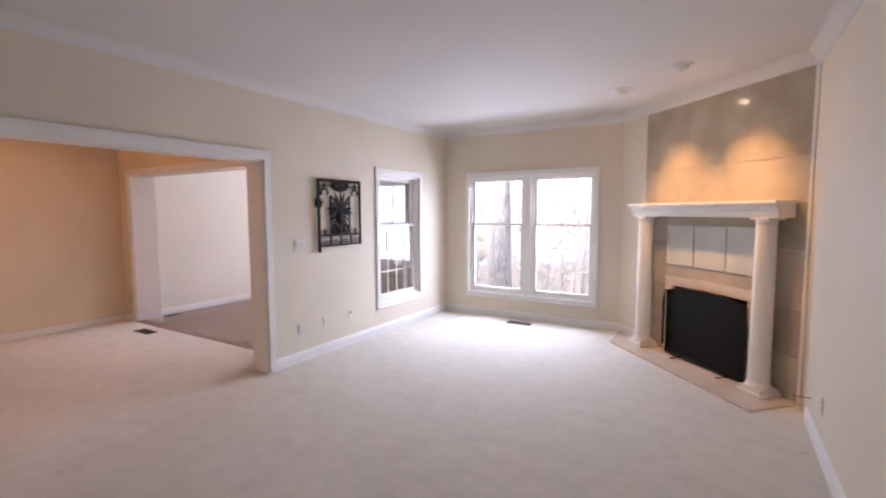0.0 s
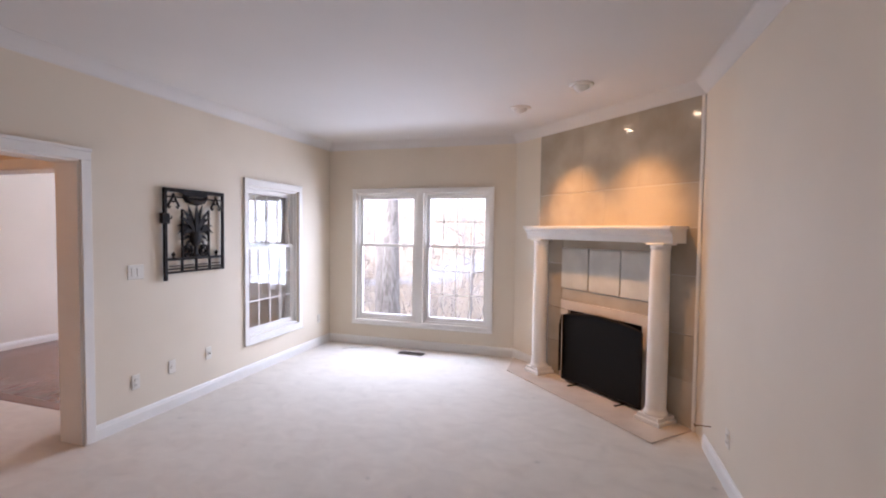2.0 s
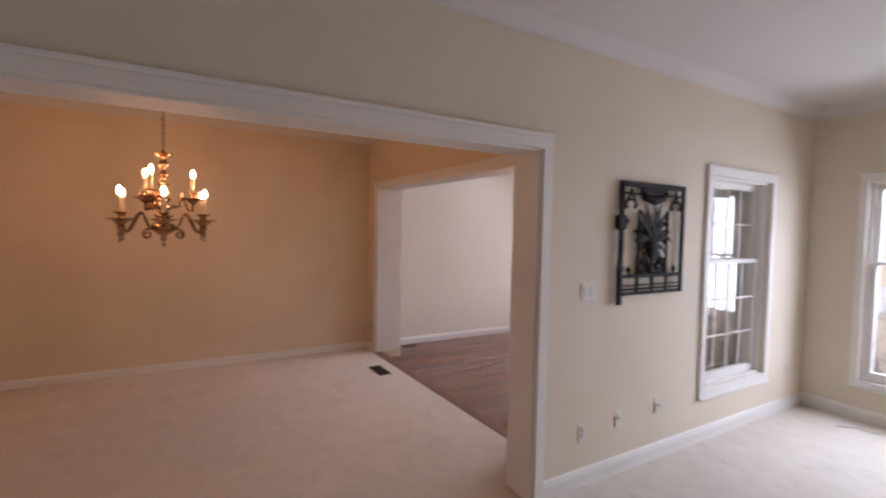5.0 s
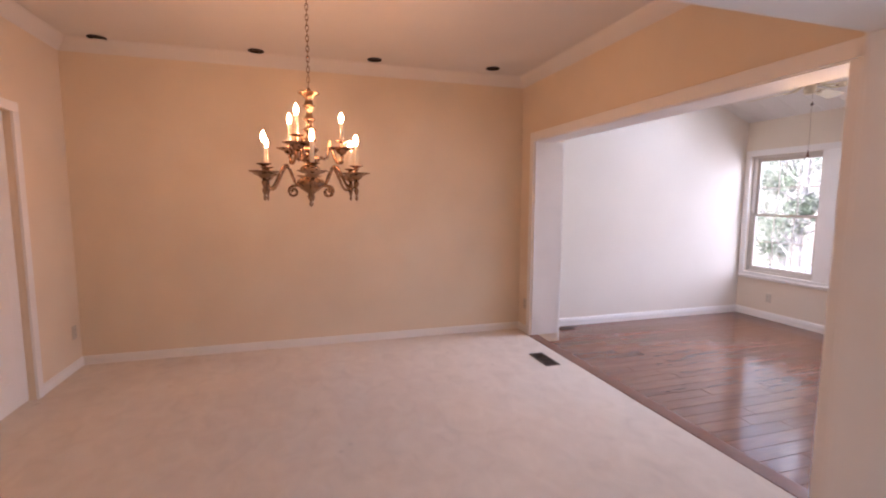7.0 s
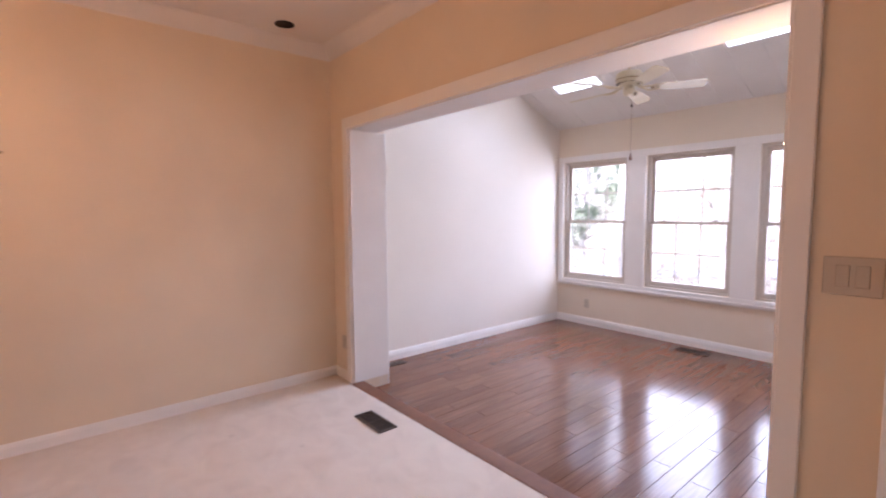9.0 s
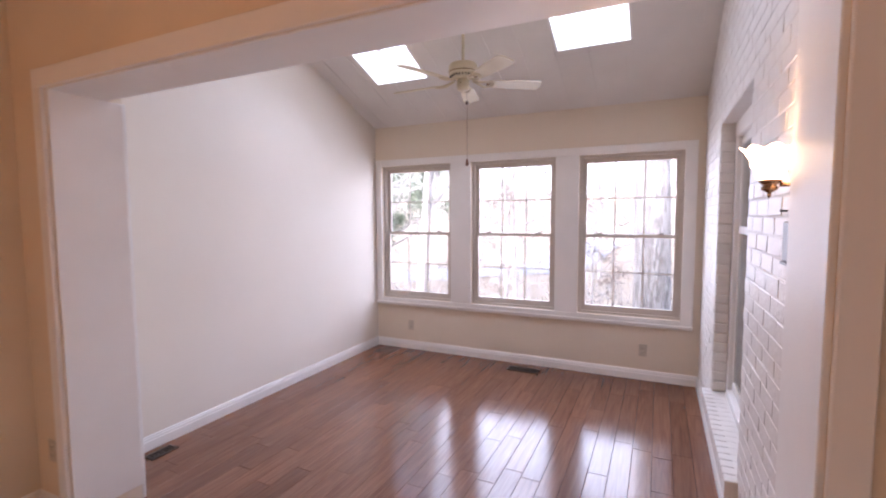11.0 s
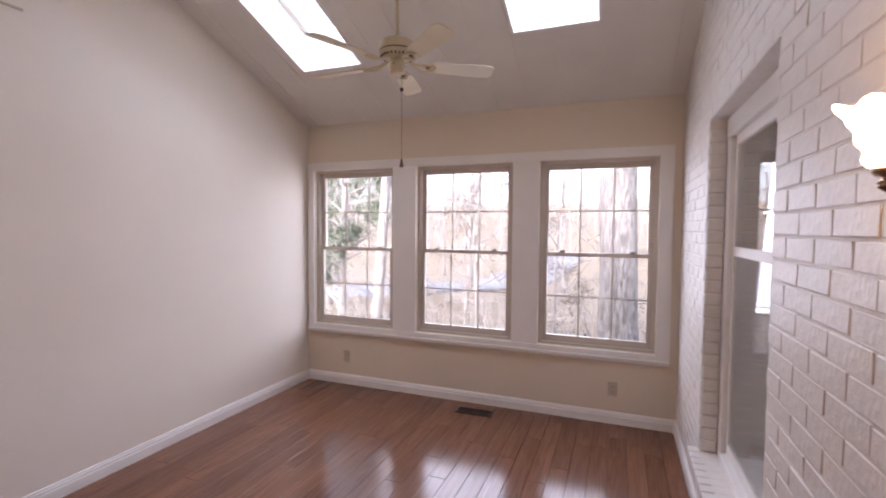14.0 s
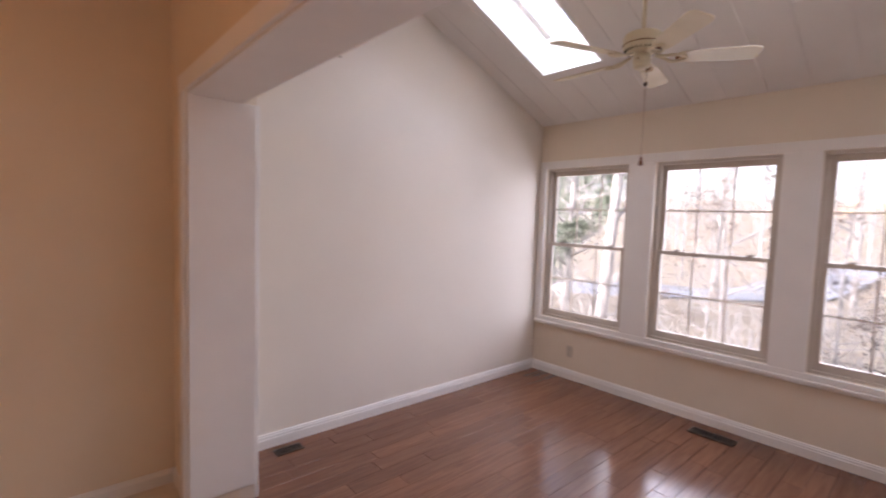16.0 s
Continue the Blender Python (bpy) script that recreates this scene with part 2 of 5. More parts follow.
IRON = mottled("black_wrought_iron", (0.010, 0.0068, 0.005), (0.028, 0.018, 0.013), 14.0, 0.65, 0.3, 150, spec=0.12)
MESH = mottled("dark_screen_mesh", (0.003, 0.003, 0.003), (0.006, 0.0055, 0.005), 60.0, 0.6, 0.4, 900, spec=0.15)
BRONZE = mottled("bronze_register", (0.075, 0.052, 0.036), (0.12, 0.085, 0.06), 20.0, 0.45, 0.1, 150, metal=0.5)
BRASS = mottled("aged_brass", (0.22, 0.125, 0.065), (0.42, 0.27, 0.16), 18.0, 0.20, 0.1, 120, metal=1.0)
PLATE = mottled("white_cover_plate", (0.72, 0.67, 0.59), (0.76, 0.71, 0.63), 6.0, 0.35)
IVORY_PLATE = mottled("almond_cover_plate", (0.50, 0.43, 0.33), (0.55, 0.47, 0.37), 6.0, 0.35)
GREY_BOX = mottled("grey_plastic_box", (0.27, 0.27, 0.28), (0.32, 0.32, 0.33), 6.0, 0.5)
FAN_PAINT = mottled("cream_fan_enamel", (0.62, 0.52, 0.33), (0.70, 0.60, 0.41), 5.0, 0.5, 0.03, 80)
CANDLE = mottled("ivory_candle_sleeve", (0.72, 0.62, 0.48), (0.78, 0.68, 0.54), 9.0, 0.5)
GLASS = glass_mat("window_glass")
SCREEN = screen_mat("grey_insect_screen")
BULB = glow("lit_bulb", (1.0, 0.50, 0.20), 24.0)
SCONCE_BULB = glow("lit_sconce_bulb", (1.0, 0.55, 0.24), 9.0)
SHADE = glow("lit_frosted_glass", (1.0, 0.66, 0.34), 1.25)
LENS = glow("lit_lamp_face", (1.0, 0.75, 0.45), 6.0)
BARK = bark_mat("grey_furrowed_bark")
TWIG = mottled("bare_twigs", (0.24, 0.225, 0.21), (0.37, 0.35, 0.33), 7.0, 0.9)
DRYLEAF = mottled("dry_leaves", (0.10, 0.078, 0.064), (0.21, 0.165, 0.13), 5.0, 0.8, by_object=0.6)
EVERGREEN = mottled("evergreen_leaves", (0.075, 0.105, 0.062), (0.16, 0.20, 0.125), 5.0, 0.6, by_object=0.6)
LITTER = mottled("leaf_litter", (0.17, 0.130, 0.088), (0.31, 0.255, 0.185), 1.6, 0.95, 0.8, 12, fine=0.5)
ROAD = mottled("pale_road", (0.20, 0.215, 0.245), (0.25, 0.265, 0.295), 3.0, 0.8)


# ---- building helpers ----
def bx(bm, x0, x1, y0, y1, z0, z1):
    vs = [bm.verts.new((x, y, z)) for z in (z0, z1) for x, y in ((x0, y0), (x1, y0), (x1, y1), (x0, y1))]
    for f in ((3, 2, 1, 0), (4, 5, 6, 7), (0, 1, 5, 4), (1, 2, 6, 5), (2, 3, 7, 6), (3, 0, 4, 7)):
        bm.faces.new([vs[i] for i in f])
    return vs


def box_bm(x0, x1, y0, y1, z0, z1, bevel=0.0, segments=1):
    bm = bmesh.new()
    bx(bm, x0, x1, y0, y1, z0, z1)
    if bevel:
        bmesh.ops.bevel(bm, geom=bm.edges[:], offset=bevel, segments=segments, affect="EDGES", profile=0.6)
    return bm


def part(name, bm, material, parent=None, label="", smooth=False, m=None):
    me = bpy.data.meshes.new(name)
    bmesh.ops.recalc_face_normals(bm, faces=bm.faces[:])
    if smooth:
        for f in bm.faces:
            f.smooth = True
    bm.to_mesh(me)
    bm.free()
    me.materials.append(material)
    ob = new(name, me)
    if m is not None:
        ob.matrix_basis = m
    if parent:
        ob.parent = parent
    if label:
        ob["label"] = label
    return ob


def thing(name, m, label, category, group="", kind=""):
    ob = new(name)
    ob.empty_display_size = 0.1
    ob.matrix_basis = m
    return tagged(ob, label, category, group, kind)


def lathe(profile, steps=20, cx=0.0, cy=0.0, bm=None):
    """Turn (radius, z) pairs round the z axis."""
    bm = bm or bmesh.new()
    rings = []
    for r, z in profile:
        rings.append([bm.verts.new((cx + max(r, 0.0004) * math.cos(2 * math.pi * i / steps), cy + max(r, 0.0004) * math.sin(2 * math.pi * i / steps), z)) for i in range(steps)])
    for a, b in zip(rings, rings[1:]):
        for i in range(steps):
            bm.faces.new((a[i], a[(i + 1) % steps], b[(i + 1) % steps], b[i]))
    bm.faces.new(rings[0][::-1])
    bm.faces.new(rings[-1])
    return bm


def tube(points, radii, steps=8, bm=None):
    """A round bar along points."""
    bm = bm or bmesh.new()
    pts = [Vector(p) for p in points]
    if not hasattr(radii, "__len__"):
        radii = [radii] * len(pts)
    rings = []
    ref = Vector((0.31, 0.17, 0.93)).normalized()
    for i, p in enumerate(pts):
        d = (pts[min(i + 1, len(pts) - 1)] - pts[max(i - 1, 0)]).normalized()
        if abs(d.dot(ref)) > 0.95:
            side = d.cross(Vector((1, 0, 0))).normalized()
        else:
            side = d.cross(ref).normalized()
        up = side.cross(d)
        rings.append([bm.verts.new(p + radii[i] * (math.cos(2 * math.pi * k / steps) * side + math.sin(2 * math.pi * k / steps) * up)) for k in range(steps)])
    for a, b in zip(rings, rings[1:]):
        for k in range(steps):
            bm.faces.new((a[k], a[(k + 1) % steps], b[(k + 1) % steps], b[k]))
    bm.faces.new(rings[0][::-1])
    bm.faces.new(rings[-1])
    return bm


def run(profile, length, bm=None):
    """A moulding: a (depth, height) outline drawn along +x from 0 to length."""
    bm = bm or bmesh.new()
    a = [bm.verts.new((0, d, h)) for d, h in profile]
    b = [bm.verts.new((length, d, h)) for d, h in profile]
    k = len(profile)
    for i in range(k):
        bm.faces.new((a[i], a[(i + 1) % k], b[(i + 1) % k], b[i]))
    bm.faces.new(a[::-1])
    bm.faces.new(b)
    return bm


def along(x0, y0, x1, y1, z=0.0):
    """Pose that lays a moulding from one plan point to the next; its depth points to the left of the way."""
    return pose(x0, y0, z, 0, 0, math.degrees(math.atan2(y1 - y0, x1 - x0)))


def wall(name, axis, c0, c1, a0, a1, z0, z1, material, holes=(), label="painted plaster wall"):
    """A wall along an axis: thickness c0..c1, length a0..a1; holes are (a, b, bottom, top)."""
    bm = bmesh.new()
    cuts_a = sorted({a0, a1, *[v for h in holes for v in h[:2]]})
    cuts_z = sorted({z0, z1, *[v for h in holes for v in h[2:]]})
    full = []
    for u, v in zip(cuts_a, cuts_a[1:]):
        start = None
        for p, q in zip(cuts_z, cuts_z[1:]):
            solid = not any(h[0] < (u + v) / 2 < h[1] and h[2] < (p + q) / 2 < h[3] for h in holes)
            if solid and start is None:
                start = p
            if not solid and start is not None:
                full.append((u, v, start, p))
                start = None
        if start is not None:
            full.append((u, v, start, z1))
    for u, v, p, q in full:
        if axis == "x":
            bx(bm, u, v, c0, c1, p, q)
        else:
            bx(bm, c0, c1, u, v, p, q)
    bmesh.ops.remove_doubles(bm, verts=bm.verts[:], dist=1e-5)
    seen = {}
    for f in list(bm.faces):
        key = tuple(round(c, 4) for c in f.calc_center_median())
        if key in seen:
            bmesh.ops.delete(bm, geom=[f, seen[key]], context="FACES_ONLY")
            seen.pop(key)
        else:
            seen[key] = f
    return tagged(part(name, bm, material), label, "wall", kind="structure")


BASE_PROFILE = [(0.0, 0.0), (0.016, 0.0), (0.016, 0.075), (0.012, 0.085), (0.012, 0.092), (0.006, 0.104), (0.0, 0.108)]
DINING_BASE_PROFILE = [(0.0, 0.0), (0.014, 0.0), (0.014, 0.055), (0.010, 0.062), (0.010, 0.067), (0.005, 0.075), (0.0, 0.078)]
SUN_BASE_PROFILE = [(0.0, 0.0), (0.018, 0.0), (0.018, 0.060), (0.014, 0.066), (0.014, 0.078), (0.009, 0.084), (0.009, 0.092), (0.0, 0.096)]
CROWN_PROFILE = [(0.0, 0.0), (0.0, -0.096), (0.007, -0.096), (0.010, -0.088), (0.022, -0.076), (0.040, -0.058), (0.058, -0.037), (0.072, -0.018), (0.080, -0.008), (0.088, -0.005), (0.088, 0.0)]


def baseboard(x0, y0, x1, y1, z=0.0, profile=BASE_PROFILE):
    ob = part("baseboard", run(profile, math.hypot(x1 - x0, y1 - y0)), TRIM, m=along(x0, y0, x1, y1, z))
    return tagged(ob, "white moulded baseboard along the wall", "baseboard", kind="structure")


def crown(x0, y0, x1, y1, z, paint=CEILING):
    ob = part("crown_trim", run(CROWN_PROFILE, math.hypot(x1 - x0, y1 - y0)), paint, m=along(x0, y0, x1, y1, z))
    return tagged(ob, "white crown moulding under the ceiling", "trim", kind="structure")


# ---- the plan (metres) ----
LW, LN, LE, LS = -3.70, 5.98, 0.57, -3.2          # living room faces
DW, DN, DE, DS = -7.40, 3.07, -3.92, -1.12        # dining room faces
SW, SN, SE, SS = -7.62, 6.54, -4.205, 3.40         # sunroom faces
H = 2.74
SF = -0.09                                        # sunroom floor
SLOPE, SEAVE = 0.39, 2.49                         # sunroom ceiling
OPEN_A, OPEN_B, OPEN_TOP = -0.10, 2.65, 2.035      # living-dining opening
SO_A, SO_B, SO_TOP = -7.11, -4.237, 2.058           # dining-sunroom opening


def roof_z(y):
    return SEAVE + SLOPE * (SN - y)


# ---- floors ----
tagged(part("floor_living", box_bm(LW - 0.11, LE + 0.1, LS - 0.1, LN + 0.1, -0.12, 0.0), CARPET), "cream cut-pile carpet with faint footprints", "floor", kind="structure")
tagged(part("floor_dining", box_bm(DW - 0.1, LW - 0.11, DS - 0.1, DN - 0.032, -0.12, 0.0), CARPET), "cream cut-pile carpet", "floor", kind="structure")
for x0, x1 in ((DW - 0.1, SO_A + 0.014), (SO_B - 0.014, LW - 0.11)):
    tagged(part("floor_dining_edge", box_bm(x0, x1, DN - 0.032, DN + 0.02, -0.12, 0.0), CARPET), "cream cut-pile carpet", "floor", kind="structure")

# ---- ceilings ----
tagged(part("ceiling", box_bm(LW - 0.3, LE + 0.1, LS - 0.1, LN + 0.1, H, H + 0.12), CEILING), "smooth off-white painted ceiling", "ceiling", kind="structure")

# ---- walls ----
wall("wall_living_west", "y", DE, LW, LS, DN, 0, H, CREAM, [(OPEN_A, OPEN_B, -0.01, OPEN_TOP)], "cream painted wall with a wide cased opening")
SWIN = (4.335, 5.235, 0.40, 2.02)                 # narrow window, living side
wall("wall_living_west_north", "y", LW - 0.12, LW, DN, LN + 0.1, 0, H, CREAM, [SWIN], "cream painted wall with a narrow window")
LWIN = (-3.285, -1.435, 0.345, 2.055)
wall("wall_living_north", "x", LN, LN + 0.2, LW - 0.12, LE + 0.2, 0, H, CREAM, [LWIN], "cream painted wall with a wide window")
wall("wall_living_east", "y", LE, LE + 0.15, LS, LN, 0, H, CREAM)
wall("wall_living_south", "x", LS - 0.15, LS, LW - 0.2, LE + 0.15, 0, H, CREAM)
wall("wall_dining_west", "y", DW - 0.15, DW, DS - 0.15, DN, 0, H, TAN)
wall("wall_dining_south", "x", DS - 0.15, DS, DW, DE, 0, H, TAN, [(-6.66, -5.75, -0.01, 2.03)])
SH = 3.32                                         # far face of the wall over the sunroom opening
wall("wall_dining_north", "x", DN, SH, DW - 0.37, LW - 0.12, SF - 0.1, 4.05, TAN, [(SO_A, SO_B, SF - 0.2, SO_TOP)], "cream painted wall with a wide opening to the sunroom")
wall("wall_pier_west", "x", SH, SS, DW - 0.37, SO_A, SF - 0.1, 4.05, CREAM)
wall("wall_pier_east", "x", SH, SS, SO_B, LW - 0.12, SF - 0.1, 4.05, CREAM)
wall("wall_sunroom_west", "y", SW - 0.15, SW, SS, SN + 0.2, SF - 0.1, 4.05, OFFWHITE)
SUNW = [(-7.535, -6.645), (-6.405, -5.500), (-5.275, -4.365)]
wall("wall_sunroom_north", "x", SN, SN + 0.16, SW, SE + 0.35, SF - 0.1, SEAVE + 0.1, CREAM, [(a, b, 0.50, 2.04) for a, b in SUNW], "cream painted wall with a row of three windows")

# dining ceiling with round holes for the recessed cans
CANS = [(-7.28, -0.80), (-7.25, 0.40), (-7.19, 1.43), (-7.12, 2.59)]
bm = bmesh.new()
CR, CB = 0.055, 0.10
cuts = sorted({DS - 0.15, DN, *[v for _, y in CANS for v in (y - CB, y + CB)]})
for a, b in zip(cuts, cuts[1:]):
    can = next((c for c in CANS if a < c[1] < b), None)
    if can is None:
        bx(bm, DW - 0.15, LW - 0.3, a, b, H, H + 0.12)
        continue
    bx(bm, DW - 0.15, can[0] - CB, a, b, H, H + 0.12)
    bx(bm, can[0] + CB, LW - 0.3, a, b, H, H + 0.12)
    ring = [(CR * math.cos(k * math.pi / 12), CR * math.sin(k * math.pi / 12)) for k in range(24)]
    for k in range(24):
        (p, q), (r, t) = ring[k], ring[(k + 1) % 24]

        def square(u, v):
            f = CB / max(abs(u), abs(v))
            return u * f, v * f

        low = [bm.verts.new((can[0] + u, can[1] + v, H)) for u, v in ((p, q), square(p, q), square(r, t), (r, t))]
        up = [bm.verts.new((w.co.x, w.co.y, H + 0.12)) for w in low]
        bm.faces.new(low)
        bm.faces.new(up)
        bm.faces.new((low[0], low[3], up[3], up[0]))
tagged(part("ceiling_dining", bm, CEILING_LIT), "smooth off-white painted ceiling with recessed cans", "ceiling", kind="structure")

# ---- sunroom ceiling, boards along the slope, with two skylights ----
SKYLIGHTS = [(-7.12, -6.565), (-5.345, -4.785)]
SKY_ENDS = [(5.845, 4.70), (5.765, 4.64)]            # lower and upper ends
bm = bmesh.new()
edges = [SW - 0.1]
while edges[-1] < SE + 0.3:
    edges.append(edges[-1] + 0.262)


def sloped(x0, x1, y0, y1, lift0, lift1):
    for v in bx(bm, x0, x1, y0, y1, lift0, lift1):
        v.co.z += roof_z(v.co.y)


for a, b in zip(edges, edges[1:]):
    xs = sorted({a, b - 0.004, *[v for s in SKYLIGHTS for v in s if a < v < b - 0.004]})
    for u, v in zip(xs, xs[1:]):
        ends = [e for s, e in zip(SKYLIGHTS, SKY_ENDS) if s[0] <= u + 1e-6 and v <= s[1] + 1e-6]
        if ends:
            sloped(u, v, ends[0][0], SN + 0.1, 0.0, 0.0055)
            sloped(u, v, SH + 0.003, ends[0][1], 0.0, 0.0055)
        else:
            sloped(u, v, SH + 0.003, SN + 0.1, 0.0, 0.0055)
xs = sorted({edges[0], edges[-1], *[v for s in SKYLIGHTS for v in s]})
for u, v in zip(xs, xs[1:]):
    ends = [e for s, e in zip(SKYLIGHTS, SKY_ENDS) if s[0] <= u + 1e-6 and v <= s[1] + 1e-6]
    if ends:
        sloped(u, v, ends[0][0], SN + 0.1, 0.006, 0.30)
        sloped(u, v, SH + 0.003, ends[0][1], 0.006, 0.30)
    else:
        sloped(u, v, SH + 0.003, SN + 0.1, 0.006, 0.30)
tagged(part("ceiling_sunroom", bm, BOARD_CEILING), "sloping off-white painted board ceiling", "ceiling", kind="structure")

ANG = math.atan(SLOPE)
for s, (SKY_LOW, SKY_HIGH) in zip(SKYLIGHTS, SKY_ENDS):
    w, ln, d = s[1] - s[0], (SKY_LOW - SKY_HIGH) / math.cos(ANG), 0.30
    m = Matrix(((-1, 0, 0, s[1]), (0, -math.cos(ANG), math.sin(ANG), SKY_LOW), (0, math.sin(ANG), math.cos(ANG), roof_z(SKY_LOW)), (0, 0, 0, 1)))
    sk = thing("skylight", m, "roof skylight with a white drywall shaft, bright with sky", "skylight", "skylights in the sunroom ceiling", "structure")
    part("shaft", box_bm(0.0, w, -0.012, 0.006, -0.004, d), TRIM, sk)
    part("shaft", box_bm(0.0, w, ln - 0.006, ln + 0.012, -0.004, d), TRIM, sk)
    part("shaft", box_bm(-0.012, 0.006, 0.006, ln - 0.006, -0.004, d), TRIM, sk)
    part("shaft", box_bm(w - 0.006, w + 0.012, 0.006, ln - 0.006, -0.004, d), TRIM, sk)
    fr = bmesh.new()
    bx(fr, 0.0, w, 0.0, 0.07, d, d + 0.05)
    bx(fr, 0.0, w, ln - 0.07, ln, d, d + 0.05)
    bx(fr, 0.0, 0.05, 0.07, ln - 0.07, d, d + 0.05)
    bx(fr, w - 0.05, w, 0.07, ln - 0.07, d, d + 0.05)
    part("window_frame", fr, TRIM, sk)
    pn = part("pane", box_bm(0.05, w - 0.05, 0.07, ln - 0.07, d + 0.02, d + 0.026), GLASS, sk)
    pn.visible_shadow = False

# ---- trims: baseboards and crown ----
CH = (-1.11, LN)                                   # where the fireplace wall leaves the north wall
UD = math.sqrt(0.5)


def fp(u, n):
    """Plan point u metres along the fireplace wall and n metres in front of it."""
    return CH[0] + UD * u - UD * n, CH[1] - UD * u - UD * n


CHW = (LE - CH[0]) / UD                            # length of the fireplace wall
baseboard(LW, LN, LW, OPEN_B + 0.070)
baseboard(CH[0], LN, LW, LN)
baseboard(*fp(0.45, 0), *fp(0, 0))
baseboard(LE, LS, LE, 4.02)
baseboard(LW, OPEN_A - 0.070, LW, LS)
baseboard(LW, LS, LE, LS)
crown(LW, LN, LW, LS, H)
crown(CH[0], LN, LW, LN, H)
crown(*fp(CHW, 0), *fp(0, 0), H)
crown(LE, LS, LE, LN - (LE - CH[0]), H)
baseboard(DW, DN, DW, DS, 0.0, DINING_BASE_PROFILE)
baseboard(SO_A - 0.07, DN, DW, DN, 0.0, DINING_BASE_PROFILE)
baseboard(DE, DN, SO_B + 0.07, DN, 0.0, DINING_BASE_PROFILE)
baseboard(DW, DS, -6.73, DS, 0.0, DINING_BASE_PROFILE)
baseboard(-5.68, DS, DE, DS, 0.0, DINING_BASE_PROFILE)
crown(DW, DN, DW, DS, H, CEILING_LIT)
crown(DE, DN, DW, DN, H, CEILING_LIT)
crown(DW, DS, DE, DS, H, CEILING_LIT)
crown(DE, DS, DE, DN, H, CEILING_LIT)
baseboard(SW, SN, SW, SS, SF, SUN_BASE_PROFILE)
baseboard(SE, SN, SW, SN, SF, SUN_BASE_PROFILE)
baseboard(SE, SS, SE, SN, SF, SUN_BASE_PROFILE)

# ---- cased openings ----
CASE = 0.070


def cased(name, pieces, label):
    ob = thing(name, Matrix(), label, "door casing", kind="structure")
    for piece_name, b in pieces:
        part(piece_name, b, TRIM, ob)
    return ob


def box_b(x0, x1, y0, y1, z0, z1):
    return box_bm(x0, x1, y0, y1, z0, z1, 0.003)


pieces = []
for face, out in ((LW, 1), (DE, -1)):
    lo, hi = sorted((face, face + out * 0.022))
    lo2, hi2 = sorted((face, face + out * 0.030))
    for y0, y1 in ((OPEN_B, OPEN_B + CASE), (OPEN_A - CASE, OPEN_A)):
        pieces.append(("jamb_casing", box_b(lo, hi, y0, y1, 0, OPEN_TOP)))
    pieces.append(("head_casing", box_b(lo, hi, OPEN_A - CASE, OPEN_B + CASE, OPEN_TOP, OPEN_TOP + 0.062)))
    pieces.append(("cap", box_b(lo2, hi2, OPEN_A - CASE - 0.004, OPEN_B + CASE + 0.004, OPEN_TOP + 0.062, OPEN_TOP + 0.085)))
pieces.append(("reveal", box_b(DE + 0.001, LW - 0.001, OPEN_B - 0.014, OPEN_B + 0.004, 0, OPEN_TOP - 0.014)))
pieces.append(("reveal", box_b(DE + 0.001, LW - 0.001, OPEN_A - 0.004, OPEN_A + 0.014, 0, OPEN_TOP - 0.014)))
pieces.append(("reveal", box_b(DE + 0.001, LW - 0.001, OPEN_A - 0.004, OPEN_B + 0.004, OPEN_TOP - 0.014, OPEN_TOP + 0.004)))
cased("door_casing_living", pieces, "white painted casing round the wide opening")

pieces = []
for y0, y1 in ((DN - 0.020, DN), (SS, SS + 0.020)):
    zb = 0.0 if y1 <= DN else SF
    pieces.append(("jamb_casing", box_b(SO_A - 0.07, SO_A, y0, y1, zb, SO_TOP)))
    pieces.append(("jamb_casing", box_b(SO_B, SO_B + 0.07, y0, y1, zb, SO_TOP)))
pieces.append(("head_casing", box_b(SO_A - 0.07, SO_B + 0.07, DN - 0.020, DN, SO_TOP, SO_TOP + 0.085)))
pieces.append(("head_casing", box_b(SO_A + 0.001, SO_B - 0.001, SH, SH + 0.018, SO_TOP, SO_TOP + 0.085)))
pieces.append(("reveal", box_b(SO_A - 0.004, SO_A + 0.014, DN + 0.001, SS - 0.001, 0.0, SO_TOP - 0.006)))
pieces.append(("reveal", box_b(SO_B - 0.014, SO_B + 0.004, DN + 0.001, SS - 0.001, 0.0, SO_TOP - 0.006)))
pieces.append(("reveal", box_b(SO_A - 0.004, SO_B + 0.004, DN + 0.001, SH - 0.001, SO_TOP - 0.006, SO_TOP + 0.004)))
cased("door_casing_sunroom", pieces, "white painted casing round the opening to the sunroom")

pieces = [("jamb_casing", box_b(-6.73, -6.66, DS, DS + 0.02, 0, 2.03)), ("jamb_casing", box_b(-5.75, -5.68, DS, DS + 0.02, 0, 2.03)),
          ("head_casing", box_b(-6.73, -5.68, DS, DS + 0.02, 2.03, 2.10))]
cased("door_casing_dining", pieces, "white painted casing round a closed door")
door = thing("door_1", pose(-6.66, DS - 0.06, 0.005), "white painted closed interior door", "door", kind="structure")
part("leaf", box_bm(0.004, 0.906, -0.02, 0.02, 0, 2.02, 0.003), TRIM, door)
for px0, px1 in ((0.12, 0.42), (0.49, 0.79)):
    for pz0, pz1 in ((0.2, 0.95), (1.1, 1.88)):
        part("panel", box_bm(px0, px1, 0.018, 0.026, pz0, pz1, 0.006), TRIM, door)
